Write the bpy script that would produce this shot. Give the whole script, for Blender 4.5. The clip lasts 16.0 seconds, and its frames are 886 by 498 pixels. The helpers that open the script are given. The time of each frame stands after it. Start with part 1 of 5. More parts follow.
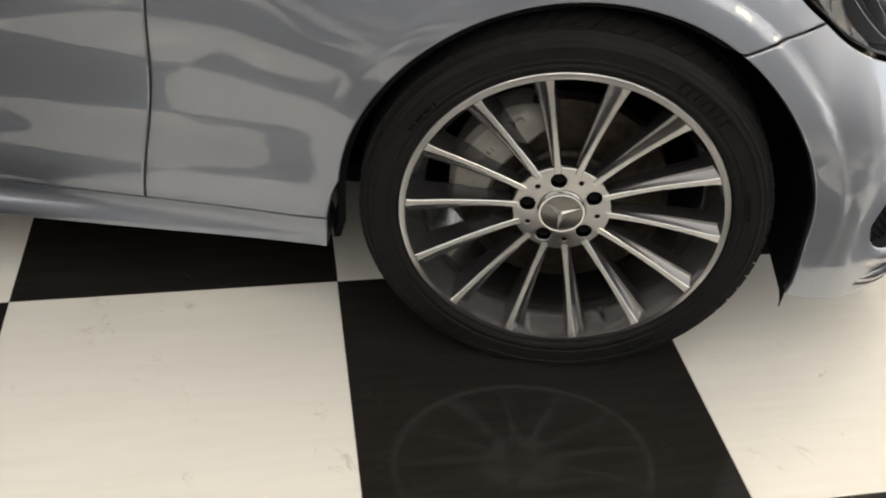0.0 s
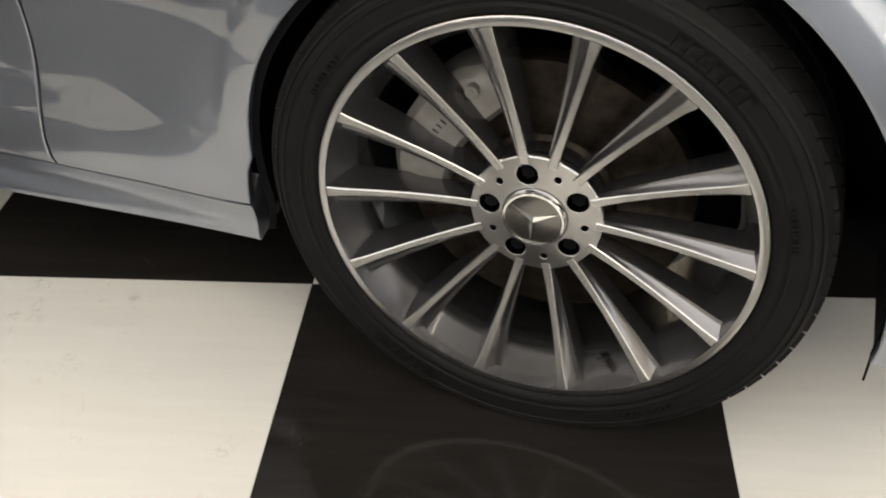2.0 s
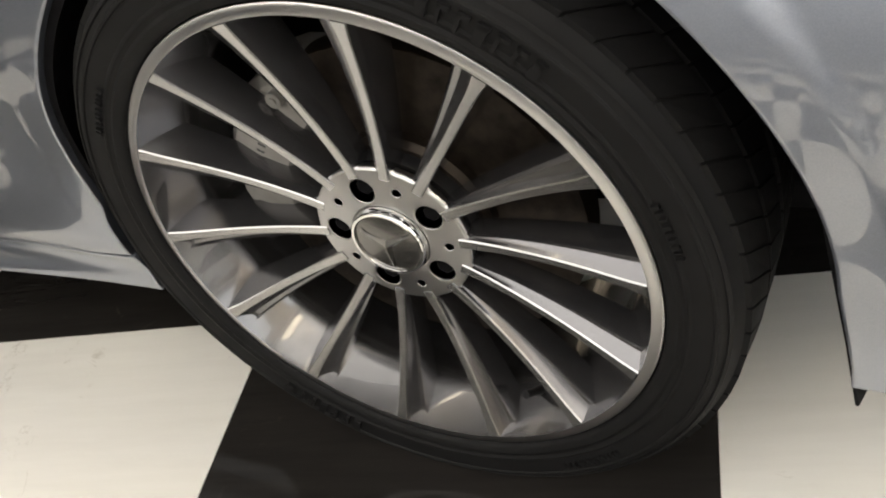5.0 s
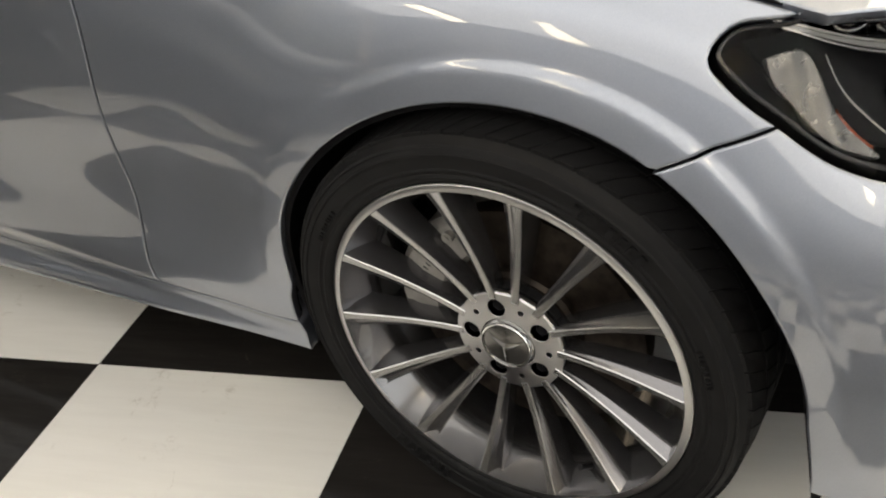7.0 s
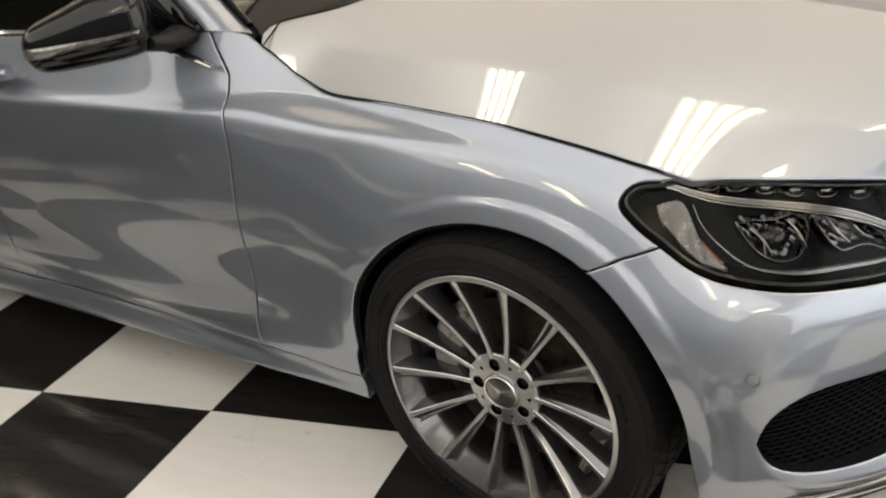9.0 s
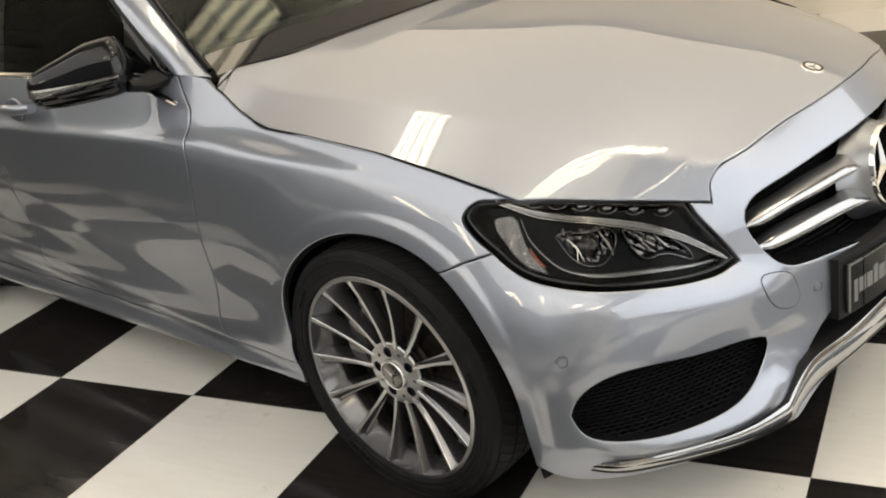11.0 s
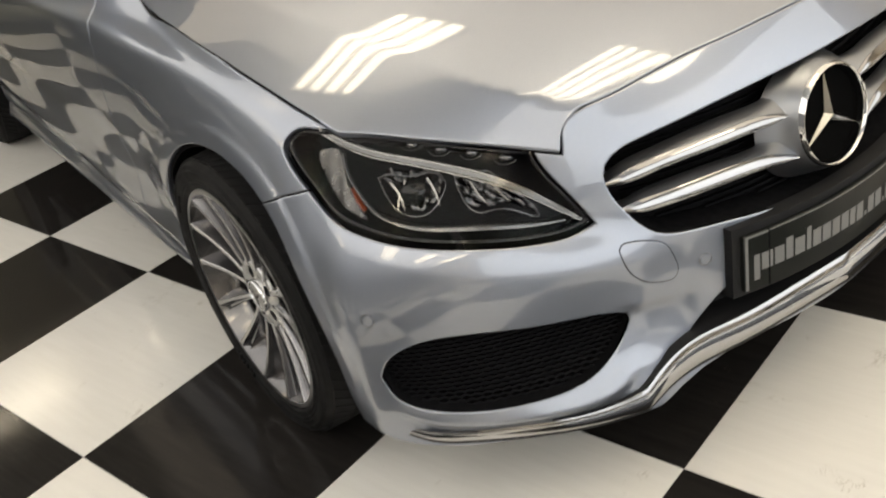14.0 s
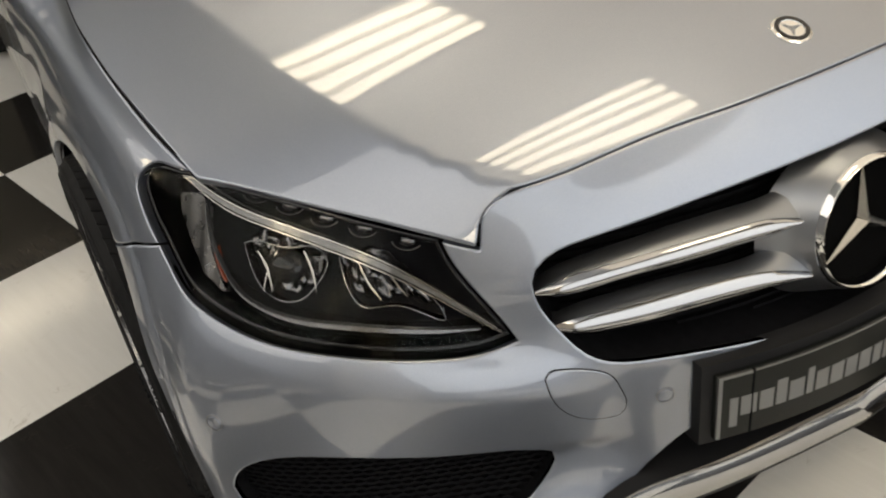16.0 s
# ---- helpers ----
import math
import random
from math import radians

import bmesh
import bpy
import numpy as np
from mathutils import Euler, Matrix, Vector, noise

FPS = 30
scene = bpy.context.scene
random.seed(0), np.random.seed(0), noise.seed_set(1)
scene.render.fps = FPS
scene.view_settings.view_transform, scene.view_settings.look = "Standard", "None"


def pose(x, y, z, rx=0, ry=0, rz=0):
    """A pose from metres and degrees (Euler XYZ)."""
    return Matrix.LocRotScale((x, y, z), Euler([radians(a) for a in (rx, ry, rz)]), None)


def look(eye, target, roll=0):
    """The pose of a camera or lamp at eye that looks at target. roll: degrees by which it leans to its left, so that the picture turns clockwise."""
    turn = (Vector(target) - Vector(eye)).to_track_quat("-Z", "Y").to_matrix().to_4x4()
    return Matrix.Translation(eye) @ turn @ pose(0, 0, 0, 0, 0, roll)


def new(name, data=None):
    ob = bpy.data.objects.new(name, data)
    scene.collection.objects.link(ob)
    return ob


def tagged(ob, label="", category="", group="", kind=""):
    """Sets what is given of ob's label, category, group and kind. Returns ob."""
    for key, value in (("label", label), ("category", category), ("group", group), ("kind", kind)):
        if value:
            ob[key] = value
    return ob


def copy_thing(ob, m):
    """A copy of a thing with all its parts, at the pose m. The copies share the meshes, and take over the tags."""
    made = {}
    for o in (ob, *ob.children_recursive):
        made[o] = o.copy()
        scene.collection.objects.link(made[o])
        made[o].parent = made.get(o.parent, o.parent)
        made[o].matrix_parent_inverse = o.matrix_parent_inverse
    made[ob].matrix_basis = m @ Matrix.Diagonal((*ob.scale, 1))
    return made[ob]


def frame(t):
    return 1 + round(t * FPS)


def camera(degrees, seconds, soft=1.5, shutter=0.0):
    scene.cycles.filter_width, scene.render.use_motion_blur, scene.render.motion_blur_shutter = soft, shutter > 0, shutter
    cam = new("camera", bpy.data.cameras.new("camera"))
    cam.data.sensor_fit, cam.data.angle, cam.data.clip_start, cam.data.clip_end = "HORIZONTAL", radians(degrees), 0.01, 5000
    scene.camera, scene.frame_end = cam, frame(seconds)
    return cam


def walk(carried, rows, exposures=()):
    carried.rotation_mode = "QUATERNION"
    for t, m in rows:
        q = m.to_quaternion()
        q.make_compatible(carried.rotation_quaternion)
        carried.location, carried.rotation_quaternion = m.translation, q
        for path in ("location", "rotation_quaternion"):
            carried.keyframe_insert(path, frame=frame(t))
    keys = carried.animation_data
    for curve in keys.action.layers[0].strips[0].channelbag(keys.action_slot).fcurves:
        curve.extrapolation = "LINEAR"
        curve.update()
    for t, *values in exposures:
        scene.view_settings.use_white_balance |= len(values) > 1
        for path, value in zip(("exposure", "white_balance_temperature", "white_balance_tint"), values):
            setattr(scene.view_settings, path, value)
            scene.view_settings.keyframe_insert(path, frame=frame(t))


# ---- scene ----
from mathutils.geometry import delaunay_2d_cdt

cam = camera(50.0, 16.0, soft=2.0, shutter=0.4)
PATH = [
    (0, (-0.127, -1.222, 1.19), (-0.2, 0.351, -0.043), 3.8),
    (0.5, (-0.016, -1.128, 1.135), (-0.152, 0.436, -0.104), 1.4),
    (1, (0.068, -0.996, 1.083), (-0.163, 0.534, -0.184), 1.3),
    (1.5, (0.141, -0.903, 1.025), (-0.247, 0.591, -0.248), -2.5),
    (2, (0.21, -0.828, 0.969), (-0.346, 0.632, -0.28), -2.9),
    (2.5, (0.277, -0.768, 0.926), (-0.399, 0.622, -0.343), -9.6),
    (3, (0.322, -0.724, 0.89), (-0.391, 0.665, -0.359), -13.1),
    (3.5, (0.386, -0.66, 0.862), (-0.397, 0.687, -0.393), -18.7),
    (3.7, (0.392, -0.623, 0.851), (-0.409, 0.703, -0.414), -19.3),
    (6, (0.509, -0.486, 0.825), (-0.599, 0.674, -0.37), -20.6),
    (6.5, (0.506, -0.625, 0.997), (-0.534, 0.645, -0.147), -13.5),
    (7, (0.536, -0.793, 1.114), (-0.466, 0.55, 0.023), -11.6),
    (7.5, (0.601, -0.893, 1.191), (-0.378, 0.513, 0.159), -8.8),
    (8, (0.757, -1.019, 1.22), (-0.309, 0.376, 0.261), -8.3),
    (8.5, (0.873, -1.12, 1.28), (-0.311, 0.232, 0.402), -9.1),
    (9, (0.948, -1.175, 1.321), (-0.239, 0.206, 0.494), -10.2),
    (9.2, (0.999, -1.207, 1.346), (-0.208, 0.17, 0.542), -11.4),
    (11.3, (1.538, -1.188, 1.373), (0.18, 0.082, 0.635), -11.7),
    (11.5, (1.56, -1.163, 1.375), (0.183, 0.085, 0.636), -12.1),
    (12, (1.608, -1.04, 1.352), (0.213, 0.125, 0.519), -12.5),
    (12.5, (1.651, -0.929, 1.343), (0.247, 0.178, 0.446), -12.9),
    (13, (1.713, -0.801, 1.337), (0.26, 0.221, 0.418), -13.3),
    (13.5, (1.773, -0.656, 1.339), (0.274, 0.252, 0.376), -11.8),
    (14, (1.735, -0.517, 1.324), (0.229, 0.361, 0.343), -12.3),
    (14.5, (1.622, -0.347, 1.326), (0.176, 0.568, 0.291), -10.2),
    (15, (1.579, -0.224, 1.311), (0.137, 0.643, 0.229), -10.1),
    (15.5, (1.57, -0.094, 1.315), (0.043, 0.637, 0.249), -10.1),
    (16, (1.478, -0.047, 1.306), (-0.032, 0.639, 0.188), -8.7),
]
EXPOSURES = [(0.0, 0.98), (3.5, 1.4), (6.5, 1.3), (7.5, 0.9), (9.0, 0.95), (11.5, 0.92), (13.5, 0.88), (16.0, 0.5)]
walk(cam, [(t, look(eye, target, roll)) for t, eye, target, roll in PATH], EXPOSURES)

# ---- world and the showroom's frame ----
world = bpy.data.worlds.new("world")
scene.world = world
world.use_nodes = True
world.node_tree.nodes["Background"].inputs[0].default_value = (0.5, 0.52, 0.55, 1)
world.node_tree.nodes["Background"].inputs[1].default_value = 0.2

TILE, TURN_ROOM, ORIGIN = 0.5995, 14.2, (-0.972, 0.018)     # floor tiles, their turn against the car, one tile corner
ROOM = pose(ORIGIN[0], ORIGIN[1], 0, 0, 0, TURN_ROOM)        # the room's axes: u along the tiles, v across
I0, I1, J0, J1 = -8, 8, -9, 8                                # the room in tiles
HEIGHT = 2.75
LAMP_STRENGTH, WINDOW_STRENGTH, COOL_STRENGTH, RAFT_STRENGTH = 4.4, 0.95, 0.86, 0.48

# ---- materials ----
def material(name, colour, rough=0.5, metal=0.0, coat=0.0, coat_rough=0.03, spec=0.5):
    m = bpy.data.materials.new(name)
    m.use_nodes = True
    b = m.node_tree.nodes["Principled BSDF"]
    b.inputs["Base Color"].default_value = (*colour, 1)
    b.inputs["Roughness"].default_value = rough
    b.inputs["Metallic"].default_value = metal
    b.inputs["Coat Weight"].default_value = coat
    b.inputs["Coat Roughness"].default_value = coat_rough
    b.inputs["Specular IOR Level"].default_value = spec
    return m


def node(m, kind, **inputs):
    n = m.node_tree.nodes.new(kind)
    for key, value in inputs.items():
        n.inputs[key.replace("_", " ")].default_value = value
    return n


def link(m, a, out, b, into):
    m.node_tree.links.new(a.outputs[out], b.inputs[into])


def coords(m, scale=(1, 1, 1), space="Object"):
    tc, mp = m.node_tree.nodes.new("ShaderNodeTexCoord"), m.node_tree.nodes.new("ShaderNodeMapping")
    mp.inputs["Scale"].default_value = scale
    link(m, tc, space, mp, "Vector")
    return mp


def ramp(m, src, out, stops):
    r = m.node_tree.nodes.new("ShaderNodeValToRGB")
    while len(r.color_ramp.elements) < len(stops):
        r.color_ramp.elements.new(0.5)
    for e, (at, c) in zip(r.color_ramp.elements, stops):
        e.position, e.color = at, (c, c, c, 1) if isinstance(c, float) else (*c, 1)
    link(m, src, out, r, "Fac")
    return r


def bsdf(m):
    return m.node_tree.nodes["Principled BSDF"]


def vary(m, scale, lo, hi, into="Roughness", detail=4, stretch=(1, 1, 1)):
    """Noise between two values (or colours) on one input."""
    mp = coords(m, stretch)
    n = node(m, "ShaderNodeTexNoise", Scale=scale, Detail=detail)
    link(m, mp, "Vector", n, "Vector")
    r = ramp(m, n, "Fac", [(0.3, lo), (0.7, hi)])
    link(m, r, "Color", bsdf(m), into)
    return n


def bump(m, scale, strength, distance, detail=3, stretch=(1, 1, 1)):
    mp = coords(m, stretch)
    n = node(m, "ShaderNodeTexNoise", Scale=scale, Detail=detail)
    link(m, mp, "Vector", n, "Vector")
    b = node(m, "ShaderNodeBump", Strength=strength, Distance=distance)
    link(m, n, "Fac", b, "Height")
    link(m, b, "Normal", bsdf(m), "Normal")


PAINT = material("silver_paint", (0.287, 0.314, 0.376), 0.43, 0.93, 1.0, 0.007)
bsdf(PAINT).inputs["Coat IOR"].default_value = 1.85
vary(PAINT, 900, (0.270, 0.295, 0.354), (0.305, 0.334, 0.400), "Base Color", 2)
DARK_PAINT = material("dark_grey_paint", (0.035, 0.037, 0.043), 0.4, 0.5, 1.0, 0.02)
vary(DARK_PAINT, 900, (0.03, 0.032, 0.037), (0.04, 0.042, 0.049), "Base Color", 2)
BLACK = material("black_plastic", (0.010, 0.010, 0.011), 0.55, spec=0.25)
bump(BLACK, 600, 0.15, 0.0005)
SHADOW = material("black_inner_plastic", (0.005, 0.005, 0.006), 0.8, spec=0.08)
vary(SHADOW, 60, 0.7, 0.95)
GLOSS = material("gloss_black", (0.003, 0.003, 0.004), 0.03, 0, 0.0, spec=0.42)
vary(GLOSS, 30, 0.015, 0.05)
EMBLEM_BLACK = material("black_emblem_plate", (0.004, 0.004, 0.004), 0.3, spec=0.0)
vary(EMBLEM_BLACK, 30, 0.35, 0.45)
RUBBER = material("tyre_rubber", (0.0085, 0.0085, 0.009), 0.55, spec=0.16)
vary(RUBBER, 25, 0.55, 0.72)
bump(RUBBER, 500, 0.15, 0.0006)
MACHINED = material("machined_alloy", (0.50, 0.50, 0.505), 0.27, 1.0)
TURNED = material("lathe_turned_alloy", (0.53, 0.53, 0.535), 0.30, 1.0)
bsdf(TURNED).inputs["Anisotropic"].default_value = 0.75
_tan = TURNED.node_tree.nodes.new("ShaderNodeTangent")
_tan.direction_type, _tan.axis = "RADIAL", "Y"
link(TURNED, _tan, "Tangent", bsdf(TURNED), "Tangent")
RIMGREY = material("grey_lacquered_alloy", (0.165, 0.162, 0.172), 0.26, 0.9, 1.0, 0.02)
vary(RIMGREY, 500, (0.15, 0.147, 0.156), (0.18, 0.177, 0.188), "Base Color", 2)
BARREL = material("grey_rim_barrel", (0.085, 0.083, 0.088), 0.24, 0.85, 1.0, 0.02)
vary(BARREL, 30, (0.115, 0.112, 0.116), (0.15, 0.147, 0.152), "Base Color", 4)
CHROME = material("chrome", (0.78, 0.78, 0.78), 0.05, 1.0)
DARK_CHROME = material("smoked_chrome", (0.42, 0.42, 0.43), 0.06, 1.0)
vary(DARK_CHROME, 40, 0.04, 0.09)
SATIN = material("satin_silver", (0.30, 0.312, 0.335), 0.36, 0.95)
vary(SATIN, 300, 0.31, 0.41)
CAP = material("dark_chrome_cap", (0.16, 0.155, 0.15), 0.22, 0.9, 0.5)
CAPARM = material("satin_chrome_arms", (0.42, 0.41, 0.39), 0.16, 1.0)
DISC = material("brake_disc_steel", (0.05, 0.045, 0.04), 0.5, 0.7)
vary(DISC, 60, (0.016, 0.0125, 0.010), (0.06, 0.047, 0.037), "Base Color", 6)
CALIPER = material("light_grey_caliper", (0.36, 0.35, 0.33), 0.45, 0.2)
vary(CALIPER, 40, (0.20, 0.192, 0.18), (0.29, 0.28, 0.265), "Base Color", 5)
REFLECTOR = material("smoked_reflector", (0.16, 0.16, 0.165), 0.09, 1.0)
AMBER = material("amber_plastic", (0.22, 0.035, 0.006), 0.2, 0, 0.5)
LAMPGREY = material("grey_lamp_trim", (0.15, 0.15, 0.152), 0.22, 0.8, 0.3)
LAMPSILVER = material("silver_lamp_reflector", (0.13, 0.128, 0.126), 0.3, 0.85)
vary(LAMPSILVER, 60, 0.2, 0.45, "Roughness", 3)
LAMPCLEAR = material("clear_indicator", (0.30, 0.295, 0.285), 0.12, 0.7, 1.0)
vary(LAMPCLEAR, 90, (0.14, 0.138, 0.132), (0.36, 0.35, 0.34), "Base Color", 3)
GUIDE = material("clear_light_guide", (0.17, 0.17, 0.168), 0.16, 0.4, 1.0)
PLATE = material("black_plate", (0.007, 0.008, 0.007), 0.3, 0, 0.0, spec=0.2)
LETTER = material("grey_print", (0.16, 0.16, 0.157), 0.5)
LEATHER = material("dark_interior", (0.012, 0.012, 0.013), 0.6, spec=0.2)
vary(LEATHER, 50, 0.5, 0.75)


def clear(name, tint, gloss_rough=0.02, ior=1.5):
    """Thin glass: clear straight through, mirror-like by Fresnel."""
    m = bpy.data.materials.new(name)
    m.use_nodes = True
    t = m.node_tree
    t.nodes.clear()
    o, mix = t.nodes.new("ShaderNodeOutputMaterial"), t.nodes.new("ShaderNodeMixShader")
    tr, gl, fr = t.nodes.new("ShaderNodeBsdfTransparent"), t.nodes.new("ShaderNodeBsdfGlossy"), t.nodes.new("ShaderNodeFresnel")
    tr.inputs[0].default_value = (*tint, 1)
    gl.inputs["Roughness"].default_value, fr.inputs[0].default_value = gloss_rough, ior
    t.links.new(fr.outputs[0], mix.inputs[0])
    t.links.new(tr.outputs[0], mix.inputs[1])
    t.links.new(gl.outputs[0], mix.inputs[2])
    t.links.new(mix.outputs[0], o.inputs[0])
    return m


LENS = clear("lamp_lens", (0.95, 0.95, 0.95), 0.01, 1.18)
GLASS = clear("tinted_glass", (0.70, 0.74, 0.70), 0.01, 1.2)


def tile_material(name, lo, hi, rough, vein, vein_at, spec):
    m = material(name, lo, rough, 0, 0.0, 0.03, spec)
    mp = coords(m, (1, 1, 1))
    info = m.node_tree.nodes.new("ShaderNodeObjectInfo")
    off = node(m, "ShaderNodeVectorMath")
    off.operation = "MULTIPLY_ADD"
    link(m, info, "Random", off, 0)
    off.inputs[1].default_value = (31, 17, 9)
    link(m, mp, "Vector", off, 2)
    grain_map = m.node_tree.nodes.new("ShaderNodeMapping")
    grain_map.inputs["Scale"].default_value = (2.5, 26, 1)
    link(m, off, "Vector", grain_map, "Vector")
    grain = node(m, "ShaderNodeTexNoise", Scale=2.2, Detail=7, Roughness=0.62)
    link(m, grain_map, "Vector", grain, "Vector")
    base = ramp(m, grain, "Fac", [(0.3, lo), (0.72, hi)])
    blot = node(m, "ShaderNodeTexNoise", Scale=5, Detail=5, Roughness=0.7, Distortion=1.4)
    link(m, off, "Vector", blot, "Vector")
    mark = ramp(m, blot, "Fac", [(vein_at - 0.012, 0.0), (vein_at, 0.6), (vein_at + 0.012, 0.0)])
    fine = node(m, "ShaderNodeTexNoise", Scale=14, Detail=3)
    link(m, off, "Vector", fine, "Vector")
    few = ramp(m, fine, "Fac", [(0.58, 0.0), (0.7, 1.0)])
    both = node(m, "ShaderNodeMath")
    both.operation = "MULTIPLY"
    link(m, mark, "Color", both, 0)
    link(m, few, "Color", both, 1)
    mix = node(m, "ShaderNodeMix")
    mix.data_type = "RGBA"
    link(m, both, 0, mix, 0)
    link(m, base, "Color", mix, 6)
    mix.inputs[7].default_value = (*vein, 1)
    link(m, mix, 2, bsdf(m), "Base Color")
    rr = ramp(m, blot, "Fac", [(0.35, rough * 0.75), (0.7, rough * 1.35)])
    link(m, rr, "Color", bsdf(m), "Roughness")
    bm_ = node(m, "ShaderNodeBump", Strength=0.01, Distance=0.0002)
    link(m, grain, "Fac", bm_, "Height")
    link(m, bm_, "Normal", bsdf(m), "Normal")
    return m


TILE_WHITE = tile_material("cream_tile", (0.69, 0.674, 0.638), (0.735, 0.72, 0.685), 0.13, (0.35, 0.31, 0.26), 0.56, 0.35)
TILE_BLACK = tile_material("black_tile", (0.013, 0.0119, 0.0113), (0.0215, 0.0195, 0.0182), 0.09, (0.05, 0.043, 0.036), 0.56, 0.13)
JOINT = material("dark_joint", (0.02, 0.018, 0.016), 0.8)
vary(JOINT, 40, 0.7, 0.9)
WALL = material("cream_wall_paint", (0.66, 0.61, 0.53), 0.7)
vary(WALL, 3, (0.72, 0.665, 0.58), (0.78, 0.72, 0.63), "Base Color", 6)
CEILING = material("pale_ceiling", (0.30, 0.31, 0.33), 0.8)
vary(CEILING, 6, (0.62, 0.635, 0.66), (0.68, 0.69, 0.71), "Base Color", 6)
RAFT = material("cream_raft_added_glow", (0.86, 0.78, 0.66), 0.7)
vary(RAFT, 6, (0.83, 0.755, 0.635), (0.88, 0.80, 0.68), "Base Color", 6)
COOL_RAFT = material("white_raft_added_glow", (0.7, 0.72, 0.74), 0.7)
vary(COOL_RAFT, 6, (0.68, 0.70, 0.72), (0.72, 0.74, 0.76), "Base Color", 6)
# glow added to both rafts, standing in for light bounced off the ceiling
for m_, c_, k_ in ((RAFT, (1.0, 0.87, 0.69, 1), RAFT_STRENGTH), (COOL_RAFT, (1.0, 0.955, 0.885, 1), COOL_STRENGTH)):
    bsdf(m_).inputs["Emission Color"].default_value = c_
    bsdf(m_).inputs["Emission Strength"].default_value = k_
SHUTTER = material("green_grey_shutter", (0.16, 0.165, 0.13), 0.5, 0.0)
vary(SHUTTER, 5, (0.17, 0.17, 0.135), (0.23, 0.23, 0.19), "Base Color", 6, (1, 1, 6))
METAL = material("white_metal_trim", (0.7, 0.7, 0.68), 0.4, 0.1)
vary(METAL, 20, 0.32, 0.48)
TUBE = material("fluorescent_tube", (0.9, 0.88, 0.8), 0.4)
bsdf(TUBE).inputs["Emission Color"].default_value = (1.0, 0.86, 0.64, 1)
bsdf(TUBE).inputs["Emission Strength"].default_value = LAMP_STRENGTH
SOUTH = material("blue_grey_wall_paint", (0.30, 0.31, 0.33), 0.6)
vary(SOUTH, 3, (0.17, 0.175, 0.19), (0.20, 0.205, 0.22), "Base Color", 6)


def daylit(name, colour, strength):
    m = material(name, (0.6, 0.6, 0.6), 0.5)
    bsdf(m).inputs["Emission Color"].default_value = (*colour, 1)
    bsdf(m).inputs["Emission Strength"].default_value = strength
    return m


# even glow of the added window pane, as fill light from ahead
PANE_GLOW = daylit("added_window_glow", (0.95, 0.985, 1.0), WINDOW_STRENGTH)
# ---- shape of the car body: plan line, character lines, bonnet ----
YC = 0.876          # centre plane of the car


def natural(xs, ys):
    """Second derivatives of a natural cubic spline."""
    xs, ys = np.asarray(xs, float), np.asarray(ys, float)
    n, h = len(xs), np.diff(xs)
    a, b = np.eye(n), np.zeros((n,) + ys.shape[1:])
    for i in range(1, n - 1):
        a[i, i - 1:i + 2] = h[i - 1], 2 * (h[i - 1] + h[i]), h[i]
        b[i] = 6 * ((ys[i + 1] - ys[i]) / h[i] - (ys[i] - ys[i - 1]) / h[i - 1])
    return np.linalg.solve(a, b)


def spline(xs, ys, q):
    """Natural cubic spline through (xs, ys) at q."""
    xs, ys, q = np.asarray(xs, float), np.asarray(ys, float), np.asarray(q, float)
    m = natural(xs, ys)
    i = np.clip(np.searchsorted(xs, q) - 1, 0, len(xs) - 2)
    h = xs[i + 1] - xs[i]
    a, b = (xs[i + 1] - q) / h, (q - xs[i]) / h
    if ys.ndim > 1:
        a, b, h = a[:, None], b[:, None], h[:, None]
    return a * ys[i] + b * ys[i + 1] + ((a**3 - a) * m[i] + (b**3 - b) * m[i + 1]) * h * h / 6


def pchip(xs, ys, q):
    """Shape-keeping cubic through (xs, ys) at q."""
    xs, ys, q = np.asarray(xs, float), np.asarray(ys, float), np.asarray(q, float)
    h = np.diff(xs)
    d = np.diff(ys) / h
    m = np.zeros(len(xs))
    w1, w2 = 2 * h[1:] + h[:-1], h[1:] + 2 * h[:-1]
    ok = d[:-1] * d[1:] > 0
    den = w1 / np.where(ok, d[:-1], 1) + w2 / np.where(ok, d[1:], 1)
    m[1:-1] = np.where(ok, (w1 + w2) / np.where(ok, den, 1), 0)
    m[0], m[-1] = d[0], d[-1]
    q = np.clip(q, xs[0], xs[-1])
    i = np.clip(np.searchsorted(xs, q) - 1, 0, len(xs) - 2)
    t = (q - xs[i]) / h[i]
    return ((1 + 2 * t) * (1 - t)**2 * ys[i] + t * (1 - t)**2 * h[i] * m[i]
            + t * t * (3 - 2 * t) * ys[i + 1] + t * t * (t - 1) * h[i] * m[i + 1])


def smooth_curve(pts, n):
    """n points on a smooth curve through pts."""
    pts = np.asarray(pts, float)
    t = np.r_[0, np.cumsum(np.linalg.norm(np.diff(pts, axis=0), axis=1))]
    return spline(t, pts, np.linspace(0, t[-1], n))


def cubic_weights(w):
    """Weights of four neighbours of a smooth cubic curve."""
    return (1 - w)**3 / 6, (3 * w**3 - 6 * w**2 + 4) / 6, (-3 * w**3 + 3 * w**2 + 3 * w + 1) / 6, w**3 / 6


